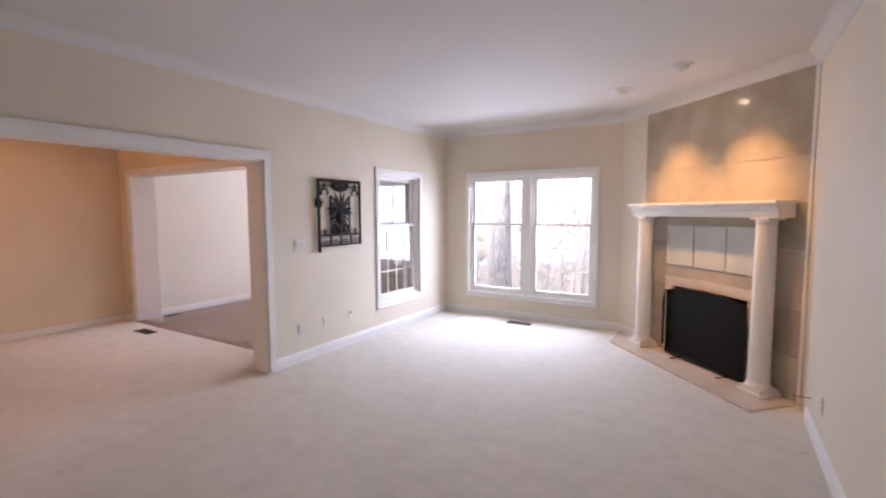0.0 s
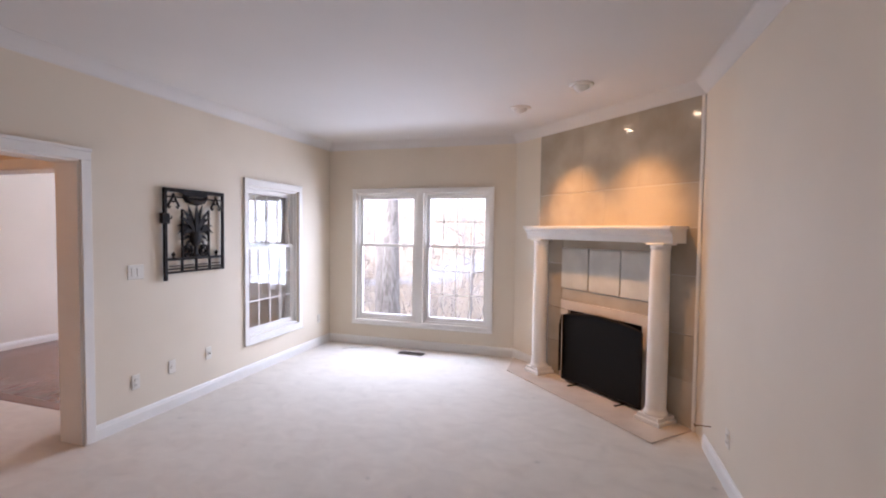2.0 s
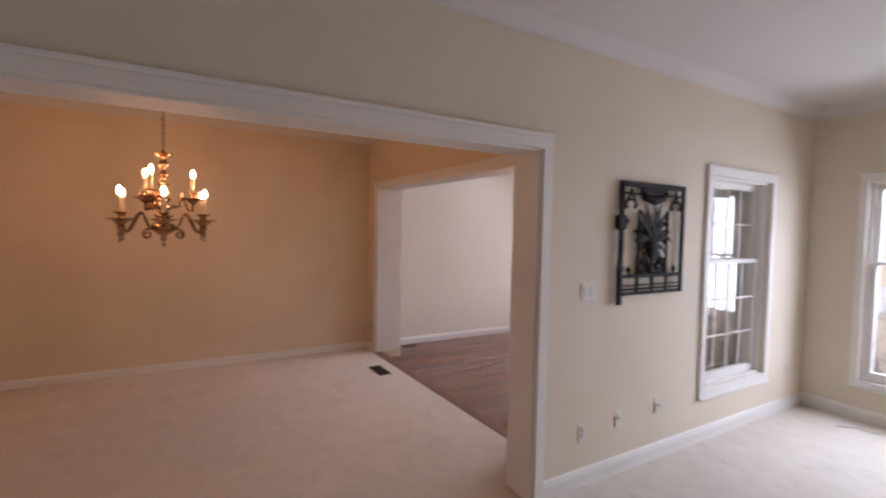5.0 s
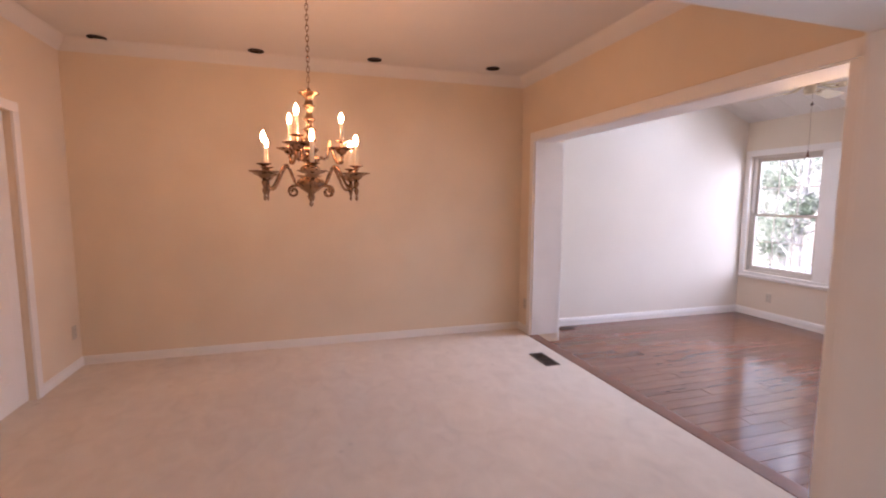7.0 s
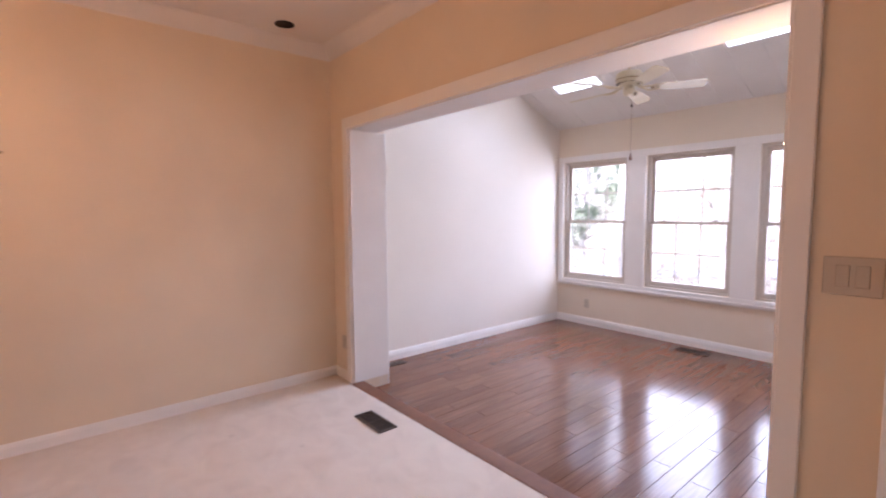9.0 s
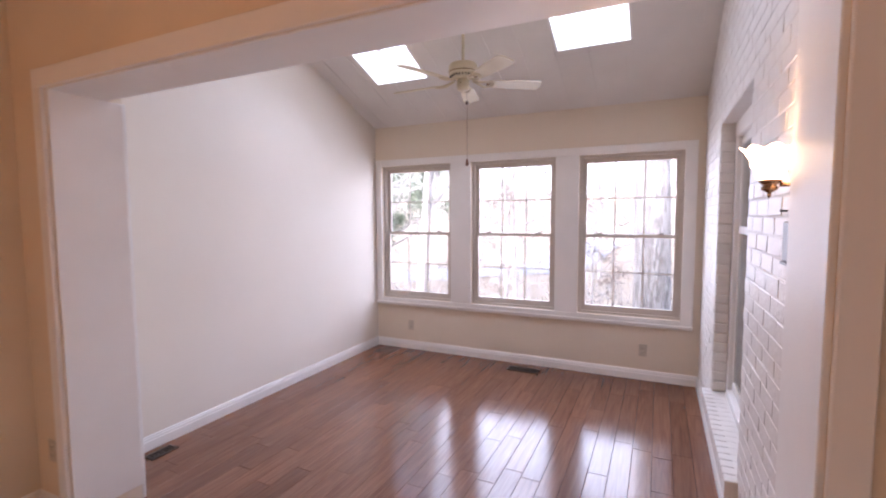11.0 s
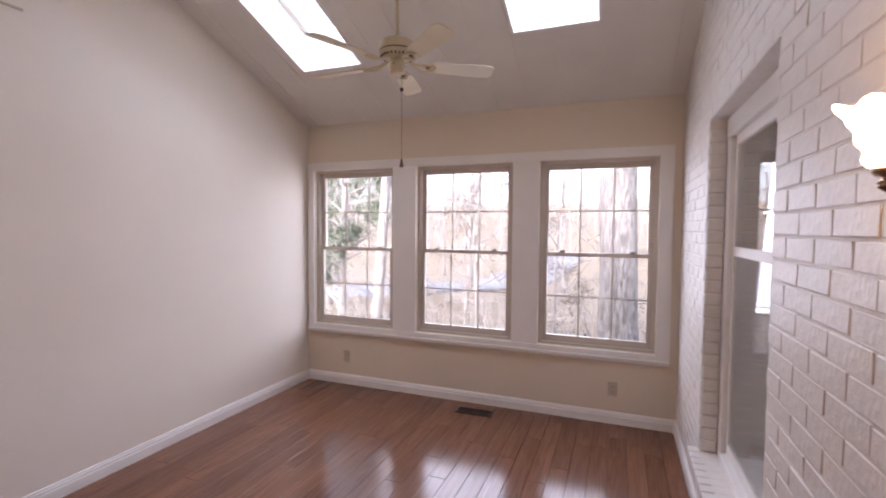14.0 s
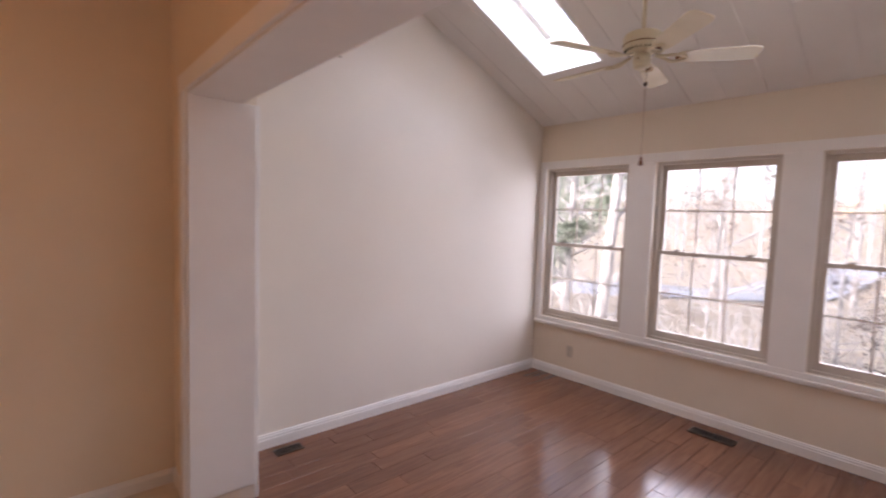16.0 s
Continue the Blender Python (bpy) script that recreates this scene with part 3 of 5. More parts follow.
part("knob", lathe([(0.0, 0.0), (0.012, 0.0), (0.012, 0.03), (0.028, 0.045), (0.026, 0.065), (0.0, 0.072)], 14), BRASS, door, "brass knob", True, pose(0.84, 0.02, 1.0, -90, 0, 0))

# step nosing between carpet and hardwood
bm = box_bm(SO_A + 0.014, SO_B - 0.014, DN - 0.032, DN + 0.085, -0.088, 0.004, 0.008, 3)
tagged(part("threshold_nosing", bm, NOSING), "brown stained oak nosing at the edge of the carpet", "threshold", kind="structure")


# ---- windows ----
def window_unit(name, m, w, h, rail, cols, rows_up, rows_low, material, label, depth=0.10, sash=0.045, lock=True, stiles=0.05, latches=1, inset=0.0):
    """A double-hung unit; local x across, y outwards, z up from the sill. rail: height of the meeting rail."""
    win = thing(name, m, label, "window", kind="structure")
    fr = bmesh.new()
    t = 0.022
    bx(fr, 0, t, 0.0, depth, 0, h)
    bx(fr, w - t, w, 0.0, depth, 0, h)
    bx(fr, t, w - t, 0.0, depth, 0, t)
    bx(fr, t, w - t, 0.0, depth, h - t, h)
    bx(fr, t, t + 0.010, 0.012 + inset, 0.022 + inset, t, h - t)
    bx(fr, w - t - 0.010, w - t, 0.012 + inset, 0.022 + inset, t, h - t)
    part("window_frame", fr, material, win)

    def one_sash(z0, z1, y0, cols, rows, bottom, top):
        sb = bmesh.new()
        x0, x1 = t, w - t
        bx(sb, x0, x0 + stiles, y0, y0 + 0.032, z0, z1)
        bx(sb, x1 - stiles, x1, y0, y0 + 0.032, z0, z1)
        bx(sb, x0 + stiles, x1 - stiles, y0, y0 + 0.032, z0, z0 + bottom)
        bx(sb, x0 + stiles, x1 - stiles, y0, y0 + 0.032, z1 - top, z1)
        so = part("sash", sb, material, win)
        gx0, gx1, gz0, gz1 = x0 + stiles, x1 - stiles, z0 + bottom, z1 - top
        pane = part("pane", box_bm(gx0, gx1, y0 + 0.014, y0 + 0.018, gz0, gz1), GLASS, so)
        pane.visible_shadow = False
        for i in range(1, cols):
            x = gx0 + (gx1 - gx0) * i / cols
            part("muntin", box_bm(x - 0.006, x + 0.006, y0 + 0.006, y0 + 0.013, gz0, gz1), material, so)
        for i in range(1, rows):
            z = gz0 + (gz1 - gz0) * i / rows
            part("muntin", box_bm(gx0, gx1, y0 + 0.0065, y0 + 0.0125, z - 0.006, z + 0.006), material, so)
        return so

    lower = one_sash(t, rail + 0.016, 0.024 + inset, cols, rows_low, 0.055, 0.032)
    one_sash(rail - 0.016, h - t, 0.060 + inset, cols, rows_up, 0.032, 0.048)
    for k in range(latches):
        x = w * (k + 1) / (latches + 1) if latches == 1 else w * (0.2 + 0.6 * k)
        lk = bmesh.new()
        bx(lk, x - 0.022, x + 0.022, 0.026 + inset, 0.052 + inset, rail + 0.016, rail + 0.024)
        bx(lk, x - 0.006, x + 0.030, 0.030 + inset, 0.042 + inset, rail + 0.024, rail + 0.032)
        part("latch", lk, BRONZE if material is SASH else PLATE, lower)
    return win


def window_casing(name, m, w, h, cw, label, sill=0.0, mullions=()):
    """Flat white trim round an opening of w x h; local y points into the wall."""
    ob = thing(name, m, label, "window casing", kind="structure")
    part("casing", box_b(-cw, 0, -0.020, 0.0, -cw - sill, h + cw), TRIM, ob)
    part("casing", box_b(w, w + cw, -0.020, 0.0, -cw - sill, h + cw), TRIM, ob)
    part("casing", box_b(0, w, -0.020, 0.0, h, h + cw), TRIM, ob)
    part("casing", box_b(0, w, -0.020, 0.0, -cw, 0.0), TRIM, ob)
    part("back_band", box_b(-cw - 0.006, w + cw + 0.006, -0.027, 0.0, h + cw, h + cw + 0.012), TRIM, ob)
    part("stool", box_b(-cw - 0.004, w + cw + 0.004, -0.034, 0.0, -cw - 0.016 - sill, -cw - sill), TRIM, ob)
    for a, b in mullions:
        part("mullion", box_b(a, b, -0.018, 0.0, 0.0, h), TRIM, ob)
    return ob


# living room pair
window_casing("window_trim_living", pose(LWIN[0], LN, LWIN[2]), LWIN[1] - LWIN[0], LWIN[3] - LWIN[2], 0.054, "white trim round the paired windows", mullions=[(0.875, 0.975)])
tagged(part("mullion_post", box_bm(LWIN[0] + 0.88, LWIN[0] + 0.97, LN, LN + 0.15, LWIN[2], LWIN[3]), TRIM), "white post between the paired windows", "trim", kind="structure")
window_unit("window_1", pose(LWIN[0], LN + 0.02, LWIN[2]), 0.88, LWIN[3] - LWIN[2], 1.36 - LWIN[2], 1, 1, 1, TRIM, "white double-hung window without grilles")
window_unit("window_2", pose(LWIN[0] + 0.97, LN + 0.02, LWIN[2]), 0.88, LWIN[3] - LWIN[2], 1.36 - LWIN[2], 4, 2, 3, TRIM, "white double-hung window with thin grilles")
# narrow window between living room and sunroom: local y points west
MW = pose(LW, SWIN[0], SWIN[2], 0, 0, 90)
window_casing("window_trim_narrow", MW, SWIN[1] - SWIN[0], SWIN[3] - SWIN[2], 0.062, "white trim round the narrow window")
MW2 = pose(LW - 0.02, SWIN[0], SWIN[2], 0, 0, 90)
window_unit("window_3", MW2, SWIN[1] - SWIN[0], SWIN[3] - SWIN[2], 1.36 - SWIN[2], 4, 2, 3, TRIM, "white double-hung window looking into the sunroom", depth=0.13, inset=0.018)
# sunroom row
for i, (a, b) in enumerate(SUNW):
    window_unit("window_%d" % (4 + i), pose(a, SN + 0.03, 0.50), b - a, 1.54, 1.262 - 0.50, 3, 2, 2, SASH, "almond double-hung window with grilles", depth=0.11, stiles=0.042, latches=2)
trim = thing("window_trim_sunroom", pose(SUNW[0][0], SN, 0.50), "wide white trim round the row of three windows", "window casing", kind="structure")
W3 = SUNW[2][1] - SUNW[0][0]
part("casing", box_b(-0.075, 0.0, -0.02, 0, -0.043, 1.615), TRIM, trim)
part("casing", box_b(W3, W3 + 0.10, -0.02, 0, -0.043, 1.615), TRIM, trim)
part("casing", box_b(0.0, W3, -0.02, 0, 1.54, 1.615), TRIM, trim)
part("casing", box_b(0.0, W3, -0.02, 0, -0.043, 0.0), TRIM, trim)
part("stool", box_b(-0.075, W3 + 0.10, -0.036, 0, -0.066, -0.044), TRIM, trim)
part("apron", box_b(-0.075, W3 + 0.10, -0.026, 0, -0.082, -0.0665), TRIM, trim)
for (a0, a1), (b0, b1) in zip(SUNW, SUNW[1:]):
    part("mullion", box_b(a1 - SUNW[0][0], b0 - SUNW[0][0], -0.018, 0, 0.0, 1.54), TRIM, trim)

# ---- fireplace wall ----
FPM = pose(CH[0], CH[1], 0, 0, 0, -45)             # local x along the wall, -y towards the room
bm = bmesh.new()
bx(bm, 0.0, 0.45, 0.0, 0.10, 0, H)
chase = part("wall_fireplace", bm, CREAM, m=FPM)
tagged(chase, "cream painted diagonal chimney wall", "wall", kind="structure")
TU0, TU1 = 0.45, CHW - 0.03                        # tiled field
OP0, OP1, OPZ = 0.96, 1.87, 0.75                   # firebox opening
bm = bmesh.new()
bx(bm, 0.45, OP0, 0.012, 0.10, 0, H)
bx(bm, OP1, CHW, 0.012, 0.10, 0, H)
bx(bm, OP0, OP1, 0.012, 0.10, OPZ, H)
tile_wall = tagged(part("wall_fireplace_tiled", bm, MORTAR, m=FPM), "diagonal chimney wall faced with beige honed stone tiles", "wall", kind="structure")
tagged(part("trim_fireplace", box_bm(TU1 + 0.002, CHW, -0.012, 0.012, 0, H - 0.1, 0.002), TRIM, m=FPM), "narrow white corner strip beside the stone", "trim", kind="structure")
rows = [((1.978, H - 0.095), (TU0, 1.10, 1.773, TU1)), ((1.62, 1.975), (TU0, 1.40, TU1)), ((1.232, 1.617), (TU0, 0.832)), ((0.755, 1.229), (TU0, 0.832)), ((0.38, 0.752), (TU0, 0.832)),
        ((0.014, 0.377), (TU0, 0.832)), ((1.232, 1.617), (1.958, TU1)), ((0.755, 1.229), (1.958, TU1)), ((0.38, 0.752), (1.958, TU1)), ((0.014, 0.377), (1.958, TU1)),
        ((1.405, 1.617), (0.835, 1.955)), ((0.852, 0.968), (0.835, 1.955))]
for (z0, z1), cuts in rows:
    for a, b in zip(cuts, cuts[1:]):
        part("tile", box_bm(a + 0.0005, b - 0.0005, 0.0, 0.0118, z0 + 0.0005, z1 - 0.0005, 0.0010), STONE, tile_wall)
for a, b in ((0.837, 1.211), (1.227, 1.606), (1.616, 1.953)):
    part("panel", box_bm(a, b, -0.010, 0.0118, 0.974, 1.400, 0.004), PALE_STONE, tile_wall, "pale grey stone panel")
# pale stone surround of the firebox
sur = thing("fireplace_surround", FPM, "cream stone surround framing the black firebox", "fireplace")
part("side", box_bm(0.842, OP0, -0.016, 0.0118, 0.014, OPZ, 0.003), HEARTH, sur)
part("side", box_bm(OP1, 1.946, -0.016, 0.0118, 0.014, OPZ, 0.003), HEARTH, sur)
part("lintel", box_bm(0.842, 1.946, -0.016, 0.0118, OPZ, 0.850, 0.003), HEARTH, sur)
bm = bmesh.new()
q = [(OP0, 0.012), (OP1, 0.012), (OP1 - 0.16, 0.55), (OP0 + 0.16, 0.55)]
low = [bm.verts.new((x, y, 0.0)) for x, y in q]
up = [bm.verts.new((x, y, OPZ)) for x, y in q]
bm.faces.new(low)
bm.faces.new(up)
for i in (1, 2, 3):
    bm.faces.new((low[i], low[(i + 1) % 4], up[(i + 1) % 4], up[i]))
part("firebox", bm, BLACK, sur, "soot-black firebox lining")
for k, (lx, lz, ang) in enumerate(((1.30, 0.10, 8), (1.50, 0.10, -12), (1.42, 0.19, 20))):
    part("log", lathe([(0.0, -0.22), (0.04, -0.215), (0.045, 0.0), (0.038, 0.215), (0.0, 0.22)], 10), BARK, sur, "charred gas log", True, pose(lx, 0.25, lz, 0, 90, ang))

# mantel: shelf on two columns
man = thing("fireplace_mantel", FPM, "cream painted mantel shelf carried by two round columns", "mantelpiece")
MA, MB = 0.430, 2.265
part("shelf", box_bm(MA, MB, -0.225, -0.001, 1.602, 1.630, 0.005, 2), TRIM, man)
prof = [(0.0, 1.490), (-0.170, 1.490), (-0.170, 1.545), (-0.178, 1.552), (-0.178, 1.560), (-0.200, 1.582), (-0.212, 1.590), (-0.212, 1.601), (0.0, 1.601)]
fz = run(prof, MB - MA - 0.03)
part("frieze", fz, TRIM, man, m=pose(MA + 0.015, -0.001, 0))
for cu in (0.625, 2.105):
    col = part("column", lathe([(0.098, 0.075), (0.100, 0.085), (0.092, 0.100), (0.083, 0.115), (0.081, 0.13), (0.080, 0.50), (0.078, 1.0), (0.074, 1.43), (0.074, 1.440), (0.080, 1.446), (0.080, 1.456), (0.076, 1.462), (0.080, 1.472)], 32), TRIM, man, smooth=True, m=pose(cu, -0.115, 0))
    part("plinth", box_bm(-0.118, 0.118, -0.113, 0.113, 0.0122, 0.045, 0.004), TRIM, col)
    bs = bmesh.new()
    bx(bs, -0.100, 0.100, -0.100, 0.100, 0.0455, 0.074)
    part("plinth", bs, TRIM, col)
    part("abacus", box_bm(-0.084, 0.084, -0.084, 0.084, 1.472, 1.4895, 0.003), TRIM, col)
# hearth slab
bm = bmesh.new()
poly = [(0.02, -0.001), (0.42, -0.40), (CHW - 0.02, -0.49), (CHW - 0.02, -0.001)]
lo = [bm.verts.new((x, y, -0.02)) for x, y in poly]
hi = [bm.verts.new((x, y, 0.012)) for x, y in poly]
bm.faces.new(lo)
bm.faces.new(hi)
for i in range(4):
    bm.faces.new((lo[i], lo[(i + 1) % 4], hi[(i + 1) % 4], hi[i]))
tagged(part("hearth", bm, HEARTH, m=FPM), "beige polished stone hearth flush with the carpet", "hearth")

# fire screen
scr = thing("fire_screen", FPM @ pose(0, -0.085, 0.012), "black arched fire screen standing before the firebox", "fire screen")
bm = bmesh.new()
A0, A1, NA = 0.965, 1.925, 18
tops = [(A0 + (A1 - A0) * i / NA, 0.695 + 0.055 * math.sin(math.pi * i / NA)) for i in range(NA + 1)]
part("frame", tube([(A0, 0, 0.02), *[(x, 0, z) for x, z in tops], (A1, 0, 0.02)], 0.011, 8), IRON, scr, smooth=True)
part("frame", tube([(A0, 0, 0.03), (A1, 0, 0.03)], 0.010, 8), IRON, scr, smooth=True)
for (x0, z0), (x1, z1) in zip(tops, tops[1:]):
    vs = [bm.verts.new(c) for c in ((x0, 0.004, 0.03), (x1, 0.004, 0.03), (x1, 0.004, z1), (x0, 0.004, z0))]
    bm.faces.new(vs)
    vs = [bm.verts.new(c) for c in ((x0, 0.006, 0.03), (x1, 0.006, 0.03), (x1, 0.006, z1), (x0, 0.006, z0))]
    bm.faces.new(vs[::-1])
part("mesh", bm, MESH, scr, "fine black wire mesh")
for x in (1.15, 1.74):
    part("foot", tube([(x, 0.05, 0.006), (x, -0.09, 0.006), (x, -0.10, 0.014)], 0.007, 6), IRON, scr)
for k in range(3):
    part("tool", tube([(0.945, -0.012 - 0.012 * k, 0.10), (0.945, -0.012 - 0.012 * k, 0.70 - 0.05 * k)], 0.005, 6), IRON, scr)

# eyeball spotlights over the hearth
for ex, ey, target in ((-0.355, 4.146, fp(1.85, 0)), (-0.909, 4.715, fp(1.0, 0))):
    ey_ob = thing("eyeball_spotlight", pose(ex, ey, H), "white recessed eyeball spotlight, lit, aimed at the stone", "ceiling light", "eyeball spotlights over the hearth")
    part("trim_ring", lathe([(0.095, 0.0), (0.097, -0.004), (0.088, -0.012), (0.070, -0.014), (0.066, -0.001)], 28), TRIM, ey_ob, smooth=True)
    d = Vector((target[0] - ex, target[1] - ey, 1.48 - H)).normalized()
    turn = d.to_track_quat("-Z", "Y").to_matrix().to_4x4()
    ball = [(0.0, 0.062)] + [(0.064 * math.sin(a), 0.064 * math.cos(a)) for a in [k * math.pi / 12 for k in range(2, 10)]] + [(0.046, -0.050), (0.043, -0.036), (0.0, -0.034)]
    part("eyeball", lathe(ball, 24), TRIM, ey_ob, smooth=True, m=Matrix.Translation((0, 0, 0.002)) @ turn)
    part("lamp_face", lathe([(0.0, -0.045), (0.040, -0.044), (0.041, -0.040), (0.0, -0.039)], 20), LENS, ey_ob, "glowing lamp face", m=Matrix.Translation((0, 0, 0.002)) @ turn)
    start = Vector((ex, ey, H + 0.002)) + d * 0.075
    lamp("eyeball_beam", "SPOT", look(start, start + d), EYEBALL_W, (1.0, 0.53, 0.175), spot=radians(62), blend=1.0, radius=0.035)

# ---- wall plates ----
def outlet(m, material, label, name="wall_outlet", cat="outlet", sockets=2):
    """Duplex outlet plate; local y points out of the wall."""
    ob = thing(name, m, label, cat)
    part("plate", box_bm(-0.036, 0.036, 0.0, 0.006, -0.058, 0.058, 0.003), material, ob)
    for z in ((-0.021, 0.021) if sockets == 2 else (0.0,)):
        so = part("socket", lathe([(0.0, 0.0), (0.017, 0.0), (0.016, 0.004), (0.0, 0.0045)], 16), material, ob, m=pose(0, 0.0055, z, -90, 0, 0))
        for x in (-0.006, 0.006):
            part("slot", box_bm(x - 0.0012, x + 0.0012, -0.005, 0.004, 0.004, 0.0052), BLACK, so)
    return ob


def switch(m, material, label, gangs=2):
    ob = thing("light_switch", m, label, "switch")
    w = 0.024 + 0.023 * gangs
    part("plate", box_bm(-w, w, 0.0, 0.006, -0.058, 0.058, 0.003), material, ob)
    for g in range(gangs):
        x = (g - (gangs - 1) / 2) * 0.046
        part("rocker", box_bm(x - 0.0165, x + 0.0165, 0.004, 0.0095, -0.033, 0.033, 0.002), material, ob)
    return ob


EASTWARD = lambda y, z: pose(LW, y, z, 0, 0, -90)
outlet(EASTWARD(3.047, 0.334), PLATE, "white duplex outlet on the cream wall")
ob = outlet(EASTWARD(3.385, 0.362), PLATE, "white wall plate with a small jack on the cream wall", sockets=1)
ob = outlet(EASTWARD(3.79, 0.378), PLATE, "white wall plate with a protruding jack on the cream wall", sockets=1)
part("jack", lathe([(0.0, 0.0), (0.008, 0.0), (0.008, 0.03), (0.0, 0.032)], 10), PLATE, ob, m=pose(0, 0.006, 0, -90, 0, 0))
outlet(EASTWARD(5.70, 0.36), PLATE, "white duplex outlet near the window corner")
switch(EASTWARD(3.062, 1.212), PLATE, "white double light switch on the cream wall")
outlet(pose(LE, 3.48, 0.31, 0, 0, 90), PLATE, "white duplex outlet beside the hearth")
stop = thing("gas_valve_key", pose(LE, 3.86, 0.225, 0, 0, 90), "thin brass gas key sticking out of the wall", "gas key")
part("rod", tube([(0, 0, 0), (0, 0.10, 0.0)], 0.004, 8), BRASS, stop, smooth=True)
part("grip", tube([(-0.018, 0.10, 0), (0.018, 0.10, 0)], 0.005, 8), BRASS, stop, smooth=True)
outlet(pose(-7.247, DN, 0.315, 0, 0, 180), IVORY_PLATE, "almond duplex outlet beside the sunroom opening")
outlet(pose(-7.283, DS, 0.32, 0, 0, 0), IVORY_PLATE, "almond duplex outlet low on the tan wall")
switch(pose(-4.064, DN, 1.20, 0, 0, 180), IVORY_PLATE, "almond double light switch beside the sunroom opening")
outlet(pose(-7.161, SN, 0.19, 0, 0, 180), IVORY_PLATE, "almond duplex outlet under the sunroom windows")
outlet(pose(-4.667, SN, 0.192, 0, 0, 180), IVORY_PLATE, "almond duplex outlet under the sunroom windows")


# ---- floor registers ----
def register(m, w, d, label):
    ob = thing("floor_register", m, label, "floor vent")
    fr = bmesh.new()
    for a, b, c, e in ((-w / 2, w / 2, -d / 2, -d / 2 + 0.014), (-w / 2, w / 2, d / 2 - 0.014, d / 2), (-w / 2, -w / 2 + 0.014, -d / 2 + 0.014, d / 2 - 0.014), (w / 2 - 0.014, w / 2, -d / 2 + 0.014, d / 2 - 0.014), (-0.006, 0.006, -d / 2 + 0.014, d / 2 - 0.014)):
        bx(fr, a, b, c, e, 0.0, 0.008)
    part("frame", fr, BRONZE, ob)
    # thin black sheet painted as the shade below the slats; no shaft is modelled
    part("duct_shade", box_bm(-w / 2 + 0.012, w / 2 - 0.012, -d / 2 + 0.012, d / 2 - 0.012, 0.0005, 0.002), BLACK, ob)
    k = 18
    for i in range(k):
        x = -w / 2 + 0.02 + (w - 0.04) * i / (k - 1)
        if abs(x) > 0.012:
            part("slat", box_bm(x - 0.0022, x + 0.0022, -d / 2 + 0.014, d / 2 - 0.014, 0.002, 0.006), BRONZE, ob)
    return ob


register(pose(-2.36, 5.71, 0.001), 0.33, 0.125, "dark bronze floor register in the carpet under the window")
register(pose(-6.383, 2.828, 0.001), 0.325, 0.135, "dark bronze floor register in the carpet by the step")
register(pose(-5.76, 6.33, SF + 0.001, 0, 0, 0), 0.31, 0.12, "dark bronze floor register in the hardwood under the windows")
register(pose(-7.50, 3.76, SF + 0.001, 0, 0, 90), 0.18, 0.09, "dark bronze floor register in the hardwood by the wall")

# recessed cans in the dining ceiling, unlit
for cx, cy in CANS:
    c = thing("recessed_light", pose(cx, cy, H), "unlit recessed ceiling light with a dark baffle", "ceiling light", "recessed lights in the dining ceiling")
    part("trim_ring", lathe([(0.068, 0.0), (0.069, -0.003), (0.058, -0.006), (0.0535, -0.004), (0.0535, 0.01)], 24), IRON, c, smooth=True)
    bm = bmesh.new()
    n0 = [bm.verts.new((0.0535 * math.cos(k * math.pi / 12), 0.0535 * math.sin(k * math.pi / 12), 0.0)) for k in range(24)]
    n1 = [bm.verts.new((0.050 * math.cos(k * math.pi / 12), 0.050 * math.sin(k * math.pi / 12), 0.115)) for k in range(24)]
    for k in range(24):
        bm.faces.new((n0[k], n0[(k + 1) % 24], n1[(k + 1) % 24], n1[k]))
    bm.faces.new(n1)
    part("baffle", bm, MESH, c)


# ---- iron wall art (an old gate panel) ----
art = thing("iron_wall_panel", pose(LW + 0.026, 3.30, 1.17, 0, 0, 90), "dark wrought-iron gate panel with an urn of leaves, hung on the wall", "wall art")
AW, AH = 0.665, 0.73


def bar(x0, z0, x1, z1, w=0.020, d=0.018):
    """A flat iron bar in the panel's plane."""
    dx, dz = x1 - x0, z1 - z0
    ln = math.hypot(dx, dz)
    bm = box_bm(0, ln, -d / 2, d / 2, -w / 2, w / 2, 0.002)
    return part("bar", bm, IRON, art, m=pose(x0, 0, z0, 0, -math.degrees(math.atan2(dz, dx)), 0))


bar(0.012, -0.055, 0.012, AH, 0.030, 0.024)
bar(AW - 0.012, 0.0, AW - 0.012, AH, 0.026, 0.022)
bar(0.0, AH - 0.012, AW, AH - 0.012, 0.034, 0.024)
bar(0.02, AH - 0.070, AW - 0.02, AH - 0.070, 0.012, 0.014)
for z, w in ((0.012, 0.018), (0.040, 0.010), (0.125, 0.022)):
    bar(0.02, z, AW - 0.02, z, w)
for x in (0.18, 0.335, 0.49):
    bar(x, 0.02, x, 0.12, 0.020)
for x in (0.185, 0.48):
    bar(x, 0.13, x, 0.56, 0.016)
for x in (0.10, 0.255, 0.41, 0.565):
    bar(x - 0.05, 0.066, x + 0.05, 0.066, 0.009, 0.010)


